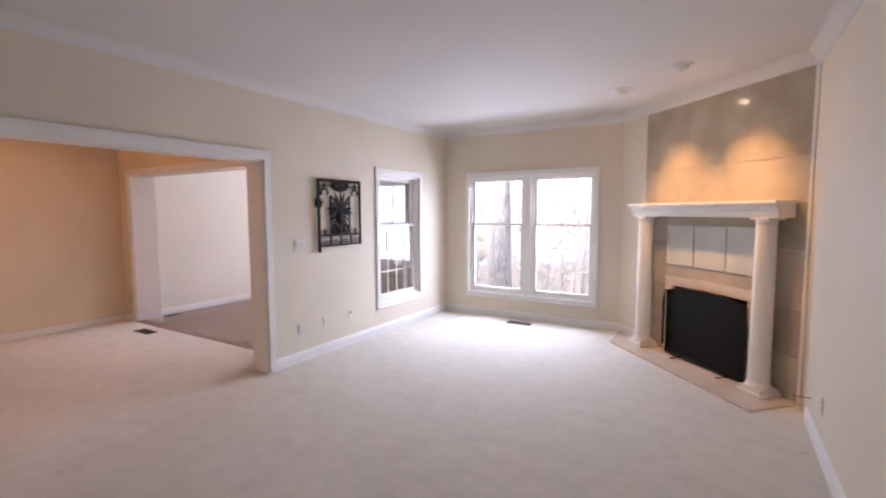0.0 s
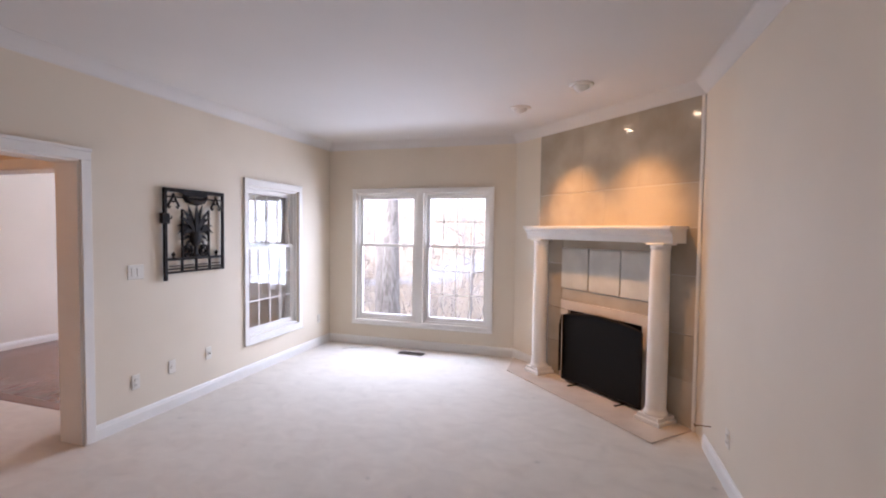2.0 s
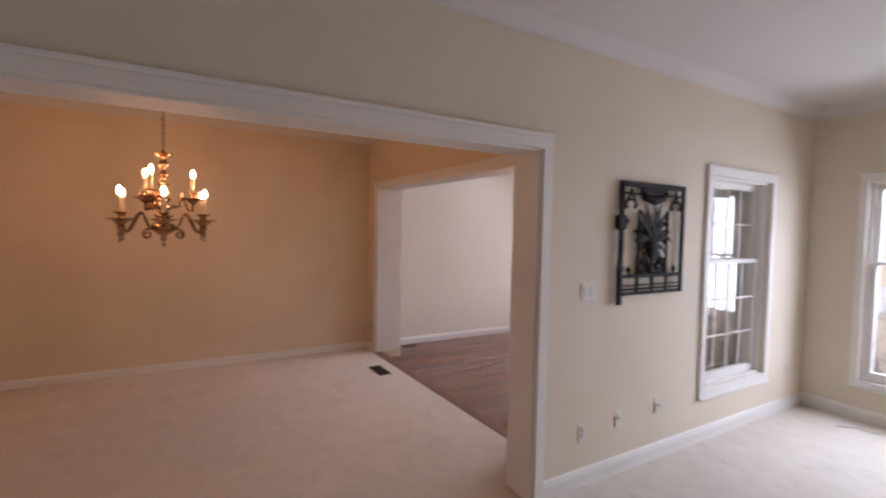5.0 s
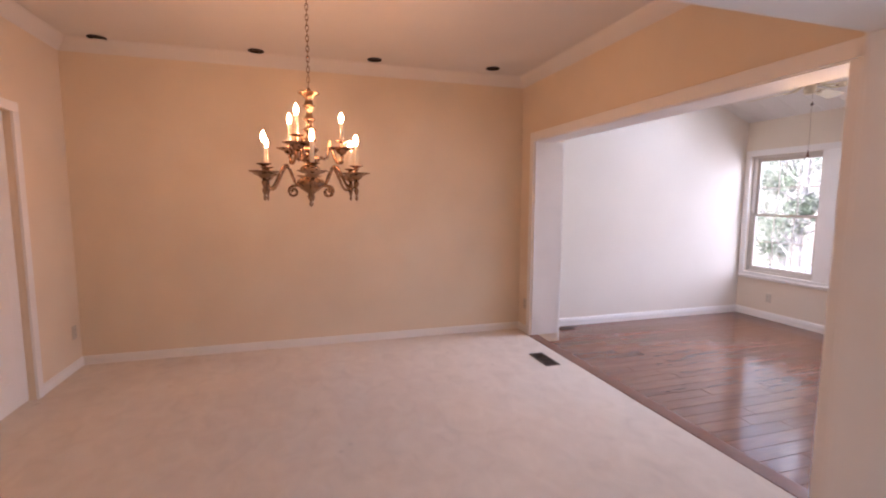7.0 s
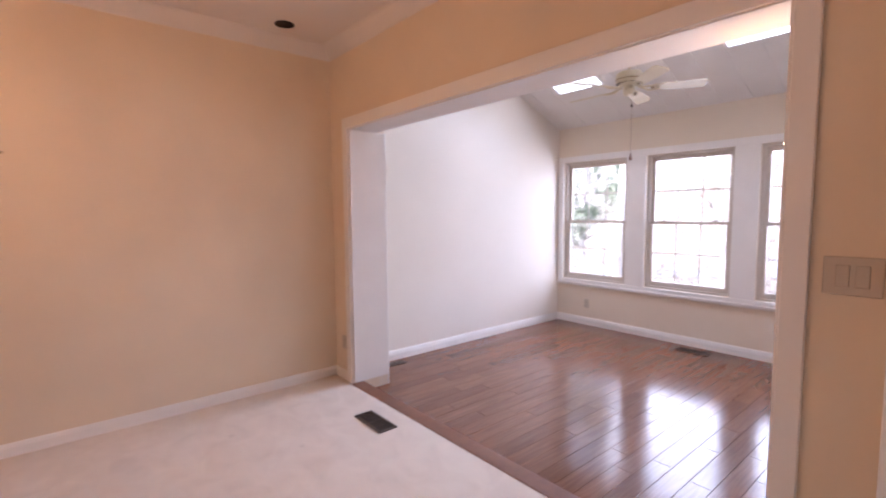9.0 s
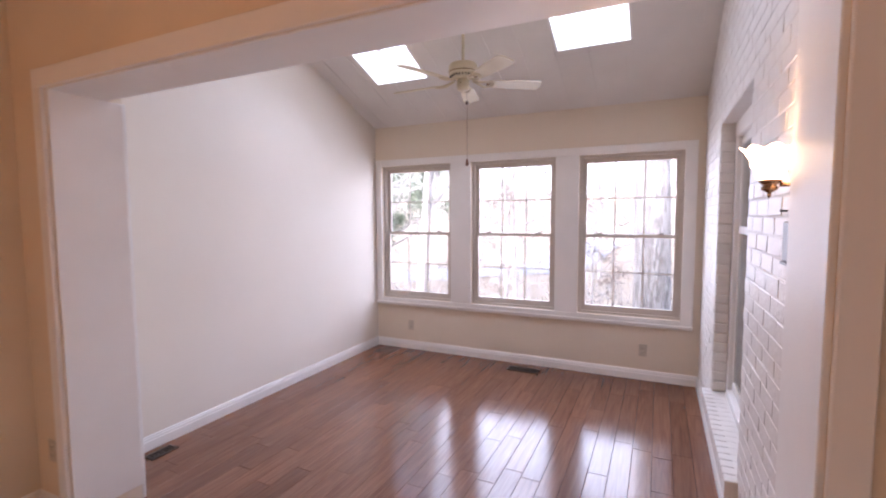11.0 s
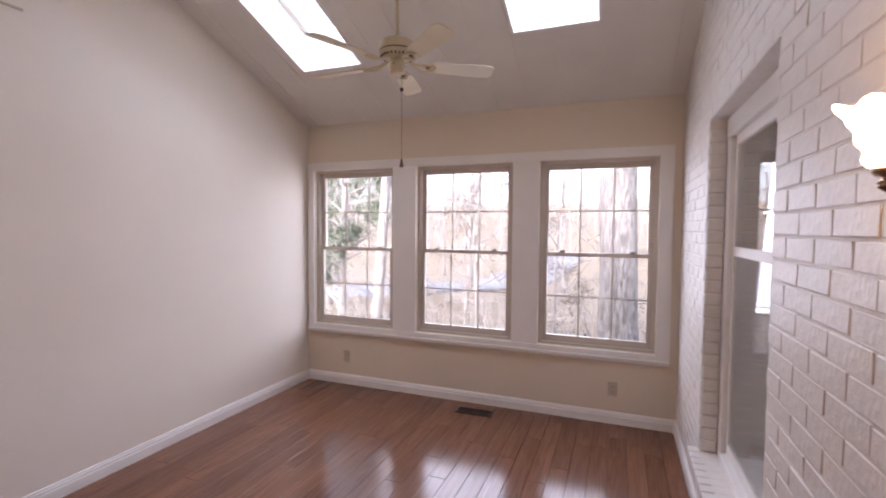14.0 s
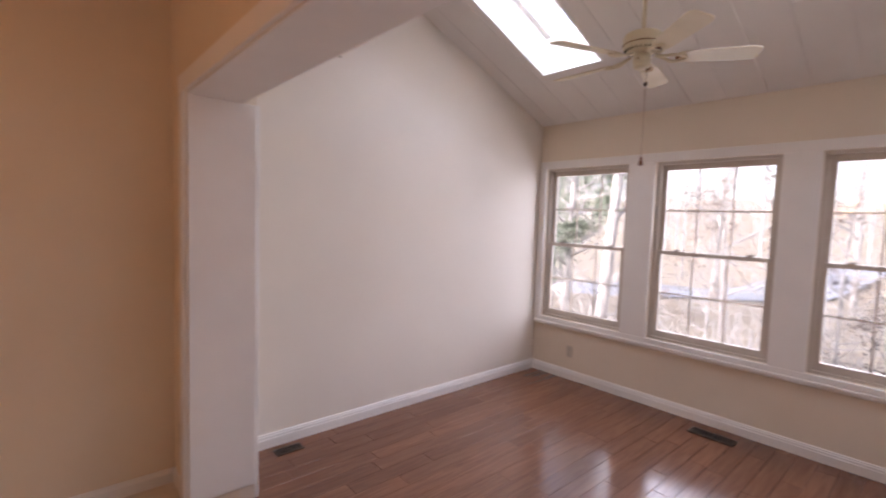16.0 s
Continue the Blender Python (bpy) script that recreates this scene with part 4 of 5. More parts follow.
for sx in (1, -1):
    mx = AW / 2
    part("finial", lathe([(0.0, 0.0), (0.010, 0.0), (0.006, 0.012), (0.018, 0.030), (0.010, 0.044), (0.004, 0.052), (0.0, 0.060)], 10), IRON, art, smooth=True, m=pose(mx + sx * 0.24, 0, 0.135))
    for z in (0.30, 0.38, 0.46):
        part("finial", lathe([(0.0, -0.012), (0.010, -0.008), (0.012, 0.0), (0.010, 0.008), (0.0, 0.012)], 10), IRON, art, smooth=True, m=pose(mx + sx * 0.1475, 0, z))
part("urn", lathe([(0.0, 0.140), (0.050, 0.140), (0.050, 0.150), (0.030, 0.160), (0.020, 0.185), (0.016, 0.215), (0.026, 0.235), (0.052, 0.262), (0.066, 0.300), (0.064, 0.330), (0.052, 0.345), (0.070, 0.356), (0.070, 0.366), (0.0, 0.366)], 18), IRON, art, smooth=True, m=pose(AW / 2, 0, 0) @ Matrix.Diagonal((1, 0.4, 1, 1)))


def iron_leaf(x0, z0, a, ln, wide, off):
    """A pointed leaf cut from plate, bending away from upright."""
    bm = bmesh.new()
    left, right, n = [], [], 7
    for i in range(n + 1):
        q = i / n
        bend = a * (0.55 + 0.65 * q)
        x, z = ln * q * math.sin(bend), ln * q * math.cos(bend)
        w = wide * math.sin(math.pi * min(0.97, 0.18 + 0.80 * q))
        px, pz = math.cos(bend), -math.sin(bend)
        left.append((x - px * w, z - pz * w))
        right.append((x + px * w, z + pz * w))
    out = left + right[::-1]
    f = [bm.verts.new((x, -0.003, z)) for x, z in out]
    g = [bm.verts.new((x, 0.003, z)) for x, z in out]
    nn = len(out)
    for i in range(n):
        bm.faces.new((f[i], f[i + 1], f[nn - 2 - i], f[nn - 1 - i]))
        bm.faces.new((g[i + 1], g[i], g[nn - 1 - i], g[nn - 2 - i]))
    for i in range(nn):
        bm.faces.new((f[i], f[(i + 1) % nn], g[(i + 1) % nn], g[i]))
    return part("leaf", bm, IRON, art, m=pose(x0, off, z0))


for k, (deg, ln) in enumerate(((0, 0.255), (13, 0.25), (-13, 0.25), (27, 0.235), (-27, 0.235), (42, 0.20), (-42, 0.20), (60, 0.165), (-60, 0.165), (80, 0.14), (-80, 0.14), (100, 0.115), (-100, 0.115))):
    iron_leaf(AW / 2 + 0.0006 * deg, 0.362, radians(deg), ln, 0.019, 0.011 * ((k % 3) - 1))
for sx in (1, -1):
    for k, deg in enumerate((55, 95, 140)):
        iron_leaf(AW / 2 + sx * 0.055, 0.345 - 0.035 * k, radians(sx * deg), 0.085, 0.015, 0.006)
    ring = [(AW / 2 + sx * (0.088 + 0.046 * math.cos(q)), 0, 0.190 + 0.050 * math.sin(q)) for q in [k * math.pi / 9 for k in range(19)]]
    part("loop", tube(ring, 0.011, 6), IRON, art, smooth=True)
    part("loop", tube([(AW / 2 + sx * (0.088 + 0.024 * math.cos(q)), 0.006, 0.190 + 0.026 * math.sin(q)) for q in [k * math.pi / 7 for k in range(15)]], 0.010, 6), IRON, art, smooth=True)
    cx = AW / 2 + sx * 0.235
    for dx in (0.055, -0.055):
        part("scroll", tube([(cx, 0, 0.690), (cx + 0.35 * dx, 0, 0.640), (cx + dx, 0, 0.585), (cx + 0.8 * dx, 0, 0.565), (cx + 0.5 * dx, 0, 0.580)], [0.008, 0.009, 0.011, 0.009, 0.006], 6), IRON, art, smooth=True)
    part("scroll", tube([(cx - 0.035, 0, 0.630), (cx, 0, 0.618), (cx + 0.035, 0, 0.630)], 0.008, 6), IRON, art, smooth=True)
part("crest", box_bm(AW / 2 - 0.135, AW / 2 + 0.135, -0.007, 0.007, 0.672, 0.712, 0.003), IRON, art)
part("swag", tube([(AW / 2 - 0.13, 0, 0.675), (AW / 2 - 0.09, 0, 0.640), (AW / 2, 0, 0.625), (AW / 2 + 0.09, 0, 0.640), (AW / 2 + 0.13, 0, 0.675)], [0.014, 0.024, 0.032, 0.024, 0.014], 8), IRON, art, smooth=True)
part("latch_box", box_bm(-0.028, 0.048, -0.018, 0.018, 0.43, 0.52, 0.005), IRON, art)
part("latch_knob", tube([(0.048, 0, 0.475), (0.075, 0, 0.475), (0.075, 0, 0.475 + 0.02)], [0.007, 0.007, 0.010], 8), IRON, art)
for x in (0.05, AW - 0.05):
    part("hanger", box_bm(x - 0.006, x + 0.006, 0.006, 0.0255, AH - 0.022, AH - 0.008), IRON, art)

# thin cable lying by the window wall
pts = [(-3.30 + 0.30 * s + 0.03 * math.sin(9 * s), 5.62 + 0.26 * s + 0.06 * math.sin(6.5 * s), 0.005) for s in [i / 24 for i in range(25)]]
tagged(part("cable", tube(pts + [(-2.95, 5.93, 0.006), (-2.90, 5.955, 0.03)], 0.005, 6), PLATE, smooth=True), "thin white cable lying on the carpet by the window", "cable")


# ---- chandelier ----
CX, CY = -5.75, 0.81
ch = thing("chandelier", pose(CX, CY, 1.40), "aged brass two-tier candle chandelier with nine lit bulbs", "chandelier")
spindle = [(0.0, 0.0), (0.010, 0.006), (0.014, 0.020), (0.007, 0.034), (0.018, 0.050), (0.024, 0.064), (0.012, 0.078), (0.040, 0.095), (0.078, 0.125), (0.086, 0.150), (0.070, 0.170), (0.035, 0.182), (0.026, 0.200), (0.036, 0.215),
           (0.050, 0.235), (0.036, 0.258), (0.020, 0.270), (0.044, 0.290), (0.056, 0.305), (0.044, 0.320), (0.022, 0.334), (0.030, 0.350), (0.042, 0.366), (0.028, 0.384), (0.016, 0.40), (0.024, 0.415), (0.034, 0.43), (0.020, 0.448),
           (0.014, 0.47), (0.026, 0.485), (0.032, 0.50), (0.018, 0.515), (0.013, 0.54), (0.022, 0.555), (0.028, 0.57), (0.016, 0.59), (0.013, 0.62), (0.020, 0.64), (0.030, 0.655), (0.020, 0.67), (0.016, 0.70), (0.035, 0.72), (0.060, 0.735), (0.066, 0.742), (0.020, 0.75), (0.010, 0.775), (0.0, 0.778)]
spindle = [(rr * (1.3 if 0.20 < zz < 0.71 else 1.0), zz if zz < 0.2 else 0.2 + 0.90 * (zz - 0.2)) for rr, zz in spindle]
part("stem", lathe(spindle, 20), BRASS, ch, smooth=True)


def arm(angle, r, z, tall):
    """One curved arm with its drip pan, candle sleeve and bulb; z above the chandelier's foot."""
    m = pose(0, 0, 0, 0, 0, angle)
    zs = z - 0.045
    path = [(0.06, 0.150 if r > 0.25 else 0.31), (0.10, 0.135 if r > 0.25 else 0.30), (0.30 * r + 0.06, zs + 0.085), (0.62 * r, zs + 0.07), (0.80 * r, zs - 0.03), (0.93 * r, zs - 0.045), (r, zs)]
    fine = []
    for i in range(len(path) - 1):
        p0, p1, p2, p3 = path[max(i - 1, 0)], path[i], path[i + 1], path[min(i + 2, len(path) - 1)]
        for k in range(4):
            s = k / 4
            fine.append(tuple(0.5 * (2 * p1[c] + (p2[c] - p0[c]) * s + (2 * p0[c] - 5 * p1[c] + 4 * p2[c] - p3[c]) * s * s + (3 * p1[c] - p0[c] - 3 * p2[c] + p3[c]) * s ** 3) for c in (0, 1)))
    fine.append(path[-1])
    a = part("arm", tube([(x, 0, zz) for x, zz in fine], 0.0095, 8), BRASS, ch, smooth=True, m=m)
    if r > 0.25:
        part("scroll", tube([(0.075, 0, 0.145)] + [(0.118 + 0.038 * (1 - 0.75 * s) * math.cos(1.9 - 8.5 * s), 0, 0.092 + 0.038 * (1 - 0.75 * s) * math.sin(1.9 - 8.5 * s)) for s in [i / 24 for i in range(25)]], 0.0075, 8), BRASS, a, smooth=True)
        part("drop", lathe([(0.0, z - 0.165), (0.006, z - 0.158), (0.010, z - 0.145), (0.005, z - 0.132), (0.011, z - 0.118), (0.015, z - 0.100), (0.007, z - 0.085), (0.014, z - 0.070), (0.018, z - 0.055), (0.008, z - 0.04)], 12, r), BRASS, a, smooth=True)
    else:
        part("drop", lathe([(0.0, z - 0.10), (0.008, z - 0.092), (0.012, z - 0.078), (0.006, z - 0.066), (0.014, z - 0.052), (0.008, z - 0.04)], 12, r), BRASS, a, smooth=True)
    part("drip_pan", lathe([(0.006, z - 0.045), (0.020, z - 0.036), (0.034, z - 0.024), (0.040, z - 0.014), (0.062, z - 0.006), (0.084, z + 0.002), (0.084, z + 0.005), (0.040, z - 0.004), (0.014, z + 0.006), (0.010, z + 0.018), (0.018, z + 0.026), (0.012, z + 0.034), (0.030, z + 0.040), (0.042, z + 0.045), (0.042, z + 0.048), (0.012, z + 0.046)], 20, r), BRASS, a, smooth=True)
    part("candle_sleeve", lathe([(0.0115, z + 0.036), (0.0115, z + tall), (0.006, z + tall + 0.004)], 12, r), CANDLE, a, "ivory candle sleeve", True)
    b0 = z + tall + 0.004
    part("bulb", lathe([(0.006, b0), (0.009, b0 + 0.010), (0.0130, b0 + 0.022), (0.0132, b0 + 0.030), (0.0095, b0 + 0.044), (0.004, b0 + 0.056), (0.0, b0 + 0.064)], 14, r), BULB, a, "glowing flame-shaped bulb", True)


for k in range(6):
    arm(1 + 60 * k, 0.300, 0.200, 0.165)
for k in range(3):
    arm(-22 + 120 * k, 0.195, 0.365, 0.155)
links = int((H - 1.40 - 0.755) / 0.030)
for i in range(links):
    z = 0.735 + 0.030 * i
    ring = [(0.009 * math.cos(t), 0, z + 0.021 * math.sin(t)) for t in [k * math.pi / 6 for k in range(13)]]
    part("chain_link", tube(ring, 0.0026, 5), BRASS, ch, m=pose(0, 0, 0, 0, 0, 90 * (i % 2)))
part("canopy", lathe([(0.0, H - 1.40 - 0.045), (0.012, H - 1.40 - 0.04), (0.020, H - 1.40 - 0.025), (0.060, H - 1.40 - 0.010), (0.062, H - 1.40)], 20), BRASS, ch, smooth=True)

# ---- ceiling fan ----
FX, FY, FZ = -5.96, 5.26, 2.485
fan = thing("ceiling_fan", pose(FX, FY, FZ), "cream five-blade ceiling fan hanging on a rod, pull chain below", "ceiling fan")
top = roof_z(FY) - FZ
part("canopy", lathe([(0.024, top - 0.075), (0.045, top - 0.068), (0.066, top - 0.040), (0.072, top - 0.005), (0.072, top + 0.03)], 24), FAN_PAINT, fan, smooth=True)
part("rod", lathe([(0.011, 0.15), (0.011, top - 0.06)], 12), FAN_PAINT, fan, smooth=True)
part("ball_joint", lathe([(0.0, top - 0.095), (0.020, top - 0.088), (0.024, top - 0.075), (0.0, top - 0.070)], 14), BLACK, fan, smooth=True)
motor = part("motor", lathe([(0.028, 0.160), (0.060, 0.155), (0.098, 0.145), (0.110, 0.130), (0.112, 0.085), (0.108, 0.078), (0.112, 0.072), (0.106, 0.055), (0.080, 0.040), (0.055, 0.034), (0.0, 0.034)], 36), FAN_PAINT, fan, smooth=True)
for k in range(26):
    part("vent_slot", box_bm(0.084, 0.104, -0.0035, 0.0035, 0.045, 0.057), BLACK, motor, m=pose(0, 0, 0, 0, 0, k * 360 / 26))
part("gold_band", lathe([(0.1125, 0.079), (0.1135, 0.080), (0.1135, 0.083), (0.1125, 0.084)], 36), BRASS, motor)
part("switch_housing", lathe([(0.0, -0.058), (0.030, -0.057), (0.044, -0.048), (0.046, -0.040), (0.040, -0.034), (0.048, -0.024), (0.050, 0.0), (0.046, 0.020), (0.038, 0.034)], 24), FAN_PAINT, fan, smooth=True)
for k in range(3):
    part("screw", lathe([(0.0, 0.0), (0.005, 0.0), (0.004, 0.003), (0.0, 0.0035)], 8), BRASS, fan, m=pose(0, 0, 0, 0, 0, 30 + 120 * k) @ pose(0.050, 0, -0.005, 0, 90, 0))


def blade_outline(n=8):
    """Half outline of a blade, rounded at the end."""
    pts = [(0.190, 0.038), (0.215, 0.050), (0.30, 0.057), (0.45, 0.064), (0.56, 0.068)]
    for k in range(1, n):
        a = math.pi / 2 * k / n
        pts.append((0.56 + 0.058 * math.sin(a), 0.068 * (1 - 0.42 * (1 - math.cos(a)))))
    pts.append((0.618, 0.030))
    return pts


for k in range(5):
    m = pose(0, 0, 0.004, 0, 0, 33.0 + 72 * k) @ pose(0, 0, 0, -13, 0, 0)
    half = blade_outline()
    out = half + [(x, -y) for x, y in half[::-1]]
    bm = bmesh.new()
    lo = [bm.verts.new((x, y, -0.003)) for x, y in out]
    hi = [bm.verts.new((x, y, 0.003)) for x, y in out]
    nn = len(out)
    bm.faces.new(lo)
    bm.faces.new(hi)
    for i in range(nn):
        bm.faces.new((lo[i], lo[(i + 1) % nn], hi[(i + 1) % nn], hi[i]))
    bl = part("blade", bm, FAN_PAINT, fan, m=m)
    for sy in (1, -1):
        part("blade_iron", tube([(0.075, 0.004 * sy, 0.020), (0.12, 0.012 * sy, 0.004), (0.16, 0.034 * sy, -0.006), (0.20, 0.034 * sy, -0.008), (0.235, 0.012 * sy, -0.008), (0.245, 0.0, -0.008)], [0.008, 0.008, 0.009, 0.008, 0.008, 0.006], 6), FAN_PAINT, bl, smooth=True)
    part("medallion", lathe([(0.0, -0.011), (0.012, -0.010), (0.016, -0.004), (0.0, -0.003)], 12, 0.195), BRASS, bl, smooth=True)
part("pull_chain", tube([(0.03, 0, -0.056), (0.032, 0, -0.10), (0.032, 0, -0.58)], 0.0018, 6), BRASS, fan)
part("chain_knob", lathe([(0.0, -0.165), (0.010, -0.160), (0.012, -0.150), (0.008, -0.140), (0.0, -0.138)], 10, 0.032), BRONZE, fan, smooth=True)
part("pull_knob", lathe([(0.0, -0.632), (0.012, -0.630), (0.013, -0.618), (0.009, -0.600), (0.006, -0.580), (0.003, -0.575)], 12, 0.032), NOSING, fan, "turned wooden pull", True)

# ---- brick wall of the sunroom: backing, window frame, sconce ----
BO = (4.325, 5.48, 0.255, 2.06)
brick_wall = wall("wall_brick", "y", SE + 0.0012, LW - 0.121, SS, SN + 0.16, SF - 0.1, 4.05, MORTAR, [BO], "white painted brick wall with a deep window opening")
fr = thing("window_surround_brick", Matrix(), "cream painted frame filling the brick window opening", "window casing", kind="structure")
part("side", box_b(SE + 0.085, LW - 0.365, BO[1] - 0.080, BO[1] - 0.002, BO[2], BO[3] - 0.10), TRIM, fr)
part("side", box_b(SE + 0.085, LW - 0.365, BO[0] + 0.002, BO[0] + 0.03, BO[2], BO[3] - 0.10), TRIM, fr)
part("head", box_b(SE + 0.080, LW - 0.365, BO[0] + 0.002, BO[1] - 0.002, BO[3] - 0.10, BO[3] - 0.002), TRIM, fr)
part("sill_board", box_b(SE + 0.075, LW - 0.365, BO[0] + 0.032, BO[1] - 0.082, BO[2] + 0.002, BO[2] + 0.05), TRIM, fr)
storm_y0, storm_y1, storm_z0, storm_z1 = BO[0] + 0.031, BO[1] - 0.081, BO[2] + 0.051, BO[3] - 0.101
st = bmesh.new()
for a0, a1, c0, c1 in ((storm_y0, storm_y0 + 0.035, storm_z0, storm_z1), (storm_y1 - 0.035, storm_y1, storm_z0, storm_z1), (storm_y0 + 0.035, storm_y1 - 0.035, storm_z0, storm_z0 + 0.06), (storm_y0 + 0.035, storm_y1 - 0.035, storm_z1 - 0.05, storm_z1), (storm_y0 + 0.035, storm_y1 - 0.035, 1.345, 1.39)):
    bx(st, SE + 0.110, LW - 0.375, a0, a1, c0, c1)
storm = part("storm_sash", st, TRIM, fr)
pane = part("pane", box_bm(SE + 0.118, SE + 0.121, storm_y0 + 0.035, storm_y1 - 0.035, storm_z0 + 0.06, storm_z1 - 0.05), GLASS, storm)
pane.visible_shadow = False
part("insect_screen", box_bm(SE + 0.113, SE + 0.1135, storm_y0 + 0.035, storm_y1 - 0.035, storm_z0 + 0.06, 1.344), SCREEN, storm, "fine grey insect screen")
sill = thing("brick_sill", pose(SE, 0, 0), "white painted rowlock brick window sill", "window sill", kind="structure")
yy = BO[0] - 0.05
while yy < BO[1] + 0.03:
    part("brick", box_bm(-0.055, 0.085, yy, yy + 0.062, BO[2] - 0.085, BO[2] + 0.001, 0.004), BRICK, sill)
    yy += 0.070

AX = -0.074                                       # the lamp's axis before the brick
sc = thing("wall_sconce", pose(SE, 3.492, 1.486), "lit frosted-glass uplight sconce on a brass cup, fixed to the brick", "wall lamp")
part("back_plate", lathe([(0.0, 0.0), (0.030, 0.0), (0.029, 0.006), (0.016, 0.010), (0.0, 0.011)], 24), BRASS, sc, smooth=True, m=pose(0, 0, 0.070, 0, -90, 0))
part("arm", tube([(-0.008, 0, 0.068), (-0.030, 0, 0.064), (-0.050, 0, 0.066)], [0.006, 0.006, 0.007], 10), BRASS, sc, smooth=True)
part("cup", lathe([(0.0, 0.028), (0.004, 0.030), (0.006, 0.038), (0.004, 0.042), (0.012, 0.046), (0.020, 0.052), (0.021, 0.058), (0.015, 0.063), (0.024, 0.070), (0.028, 0.074), (0.029, 0.079), (0.0, 0.078)], 24, AX), BRASS, sc, smooth=True)
bm = bmesh.new()
prof = [(0.024, 0.078), (0.036, 0.081), (0.043, 0.087), (0.046, 0.094), (0.044, 0.102), (0.048, 0.110), (0.055, 0.116), (0.058, 0.124), (0.056, 0.131), (0.061, 0.139), (0.068, 0.146), (0.072, 0.155), (0.079, 0.163), (0.086, 0.168)]
steps = 48
rings = []
for r, z in prof + [(r - 0.003, z + 0.001) for r, z in prof[::-1]]:
    flute = 0.005 * max(0.0, (z - 0.10) / 0.068)
    ring = []
    for i in range(steps):
        a = 2 * math.pi * i / steps
        w = flute * math.cos(8 * a)
        ring.append(bm.verts.new((AX + min((r * 0.84 + w) * math.cos(a), -AX - 0.004), (r * 0.84 + w) * math.sin(a), z + w)))
    rings.append(ring)
for a, b in zip(rings, rings[1:]):
    for i in range(steps):
        bm.faces.new((a[i], a[(i + 1) % steps], b[(i + 1) % steps], b[i]))
part("shade", bm, SHADE, sc, "glowing frosted glass shade", True)
part("bulb", lathe([(0.0, 0.08), (0.012, 0.085), (0.022, 0.12), (0.020, 0.150), (0.012, 0.170), (0.0, 0.180)], 14, AX), SCONCE_BULB, sc, "glowing bulb", True)
gb = thing("thermostat_box", pose(SE, 3.475, 1.390), "small grey plastic box fixed to the painted brick", "switch box")
part("body", box_bm(-0.030, 0.0, -0.058, 0.058, -0.057, 0.057, 0.004), GREY_BOX, gb)
part("lip", box_bm(-0.034, 0.0, -0.060, 0.060, -0.066, -0.058, 0.002), GREY_BOX, gb)
tagged(part("nail", lathe([(0.0, 0.0), (0.003, 0.0), (0.003, 0.018), (0.006, 0.019), (0.0, 0.021)], 8), BLACK, m=pose(SE, 3.63, 1.478, 0, -90, 0)), "small dark nail in the painted brick", "nail")
for y0, y1, z in ((3.975, 4.165, 2.612), (4.06, 4.203, 2.733)):
    tagged(part("wall_strip", box_bm(SW, SW + 0.012, y0, y1, z - 0.006, z + 0.006, 0.002), IVORY_PLATE), "thin brown strip fixed high on the white wall", "bracket")

# ---- hardwood boards ----
sub = tagged(part("floor_sunroom", box_bm(SW - 0.1, SE + 0.3, DN + 0.08, SN + 0.1, SF - 0.10, SF - 0.018), BLACK), "glossy brown stained oak strip floor", "floor", kind="structure")
rng = random.Random(5)
BW = 0.1175
x = SW + 0.002
while x < SE - 0.005:
    y = DN + 0.086 - rng.uniform(0.0, 0.5)
    while y < SN - 0.002:
        ln = rng.choice((0.45, 0.6, 0.75, 0.9, 1.1, 1.3)) + rng.uniform(-0.06, 0.06)
        y0, y1 = max(y, DN + 0.086), min(y + ln, SN - 0.002)
        if y1 - y0 > 0.03:
            part("plank", box_bm(x + 0.0009, min(x + BW, SE - 0.002) - 0.0009, y0 + 0.0010, y1 - 0.0010, SF - 0.018, SF + rng.uniform(-0.0004, 0.0004), 0.0012), OAK, sub)
        y += ln
    x += BW

# ---- painted bricks ----
BL, BH, JT = 0.193, 0.0600, 0.0070
shared = {}


def brick_mesh(ln, seed):
    key = (round(ln, 3), seed)
    if key not in shared:
        r = random.Random(seed)
        bm = box_bm(-0.0014, 0.003, 0, ln, 0, BH, 0.0026)
        for v in bm.verts:
            v.co += Vector((r.uniform(-0.0010, 0.0010), r.uniform(-0.002, 0.002), r.uniform(-0.002, 0.002)))
        me = bpy.data.meshes.new("brick")
        bmesh.ops.recalc_face_normals(bm, faces=bm.faces[:])
        bm.to_mesh(me)
        bm.free()
        me.materials.append(BRICK)
        shared[key] = me
    return shared[key]


rest = []
row = 0
z = SF + 0.012
while z + BH < roof_z(SS):
    y = SS + 0.004 - (0.100 if row % 2 else 0.0)
    while y < SN - 0.01:
        spans = [(max(y, SS + 0.002), min(y + BL, SN - 0.002))]
        if z + BH > BO[2] - 0.085 and z < BO[3]:
            spans = [s for a, b in spans for s in ((a, min(b, BO[0] - 0.001)), (max(a, BO[1] + 0.001), b))]
        for a, b in spans:
            if b - a < 0.03 or z + BH > roof_z(b) + 0.05:
                continue
            seed = rng.randrange(6)
            m = Matrix.Translation((SE + rng.uniform(-0.0014, 0.001), a, z))
            if a < 4.9 and z < 2.55:
                ob = new("brick", brick_mesh(b - a, seed))
                ob.matrix_basis = m
                ob.parent = brick_wall
            else:
                rest.append((m, b - a, seed))
        y += BL + JT
    z += BH + JT
    row += 1
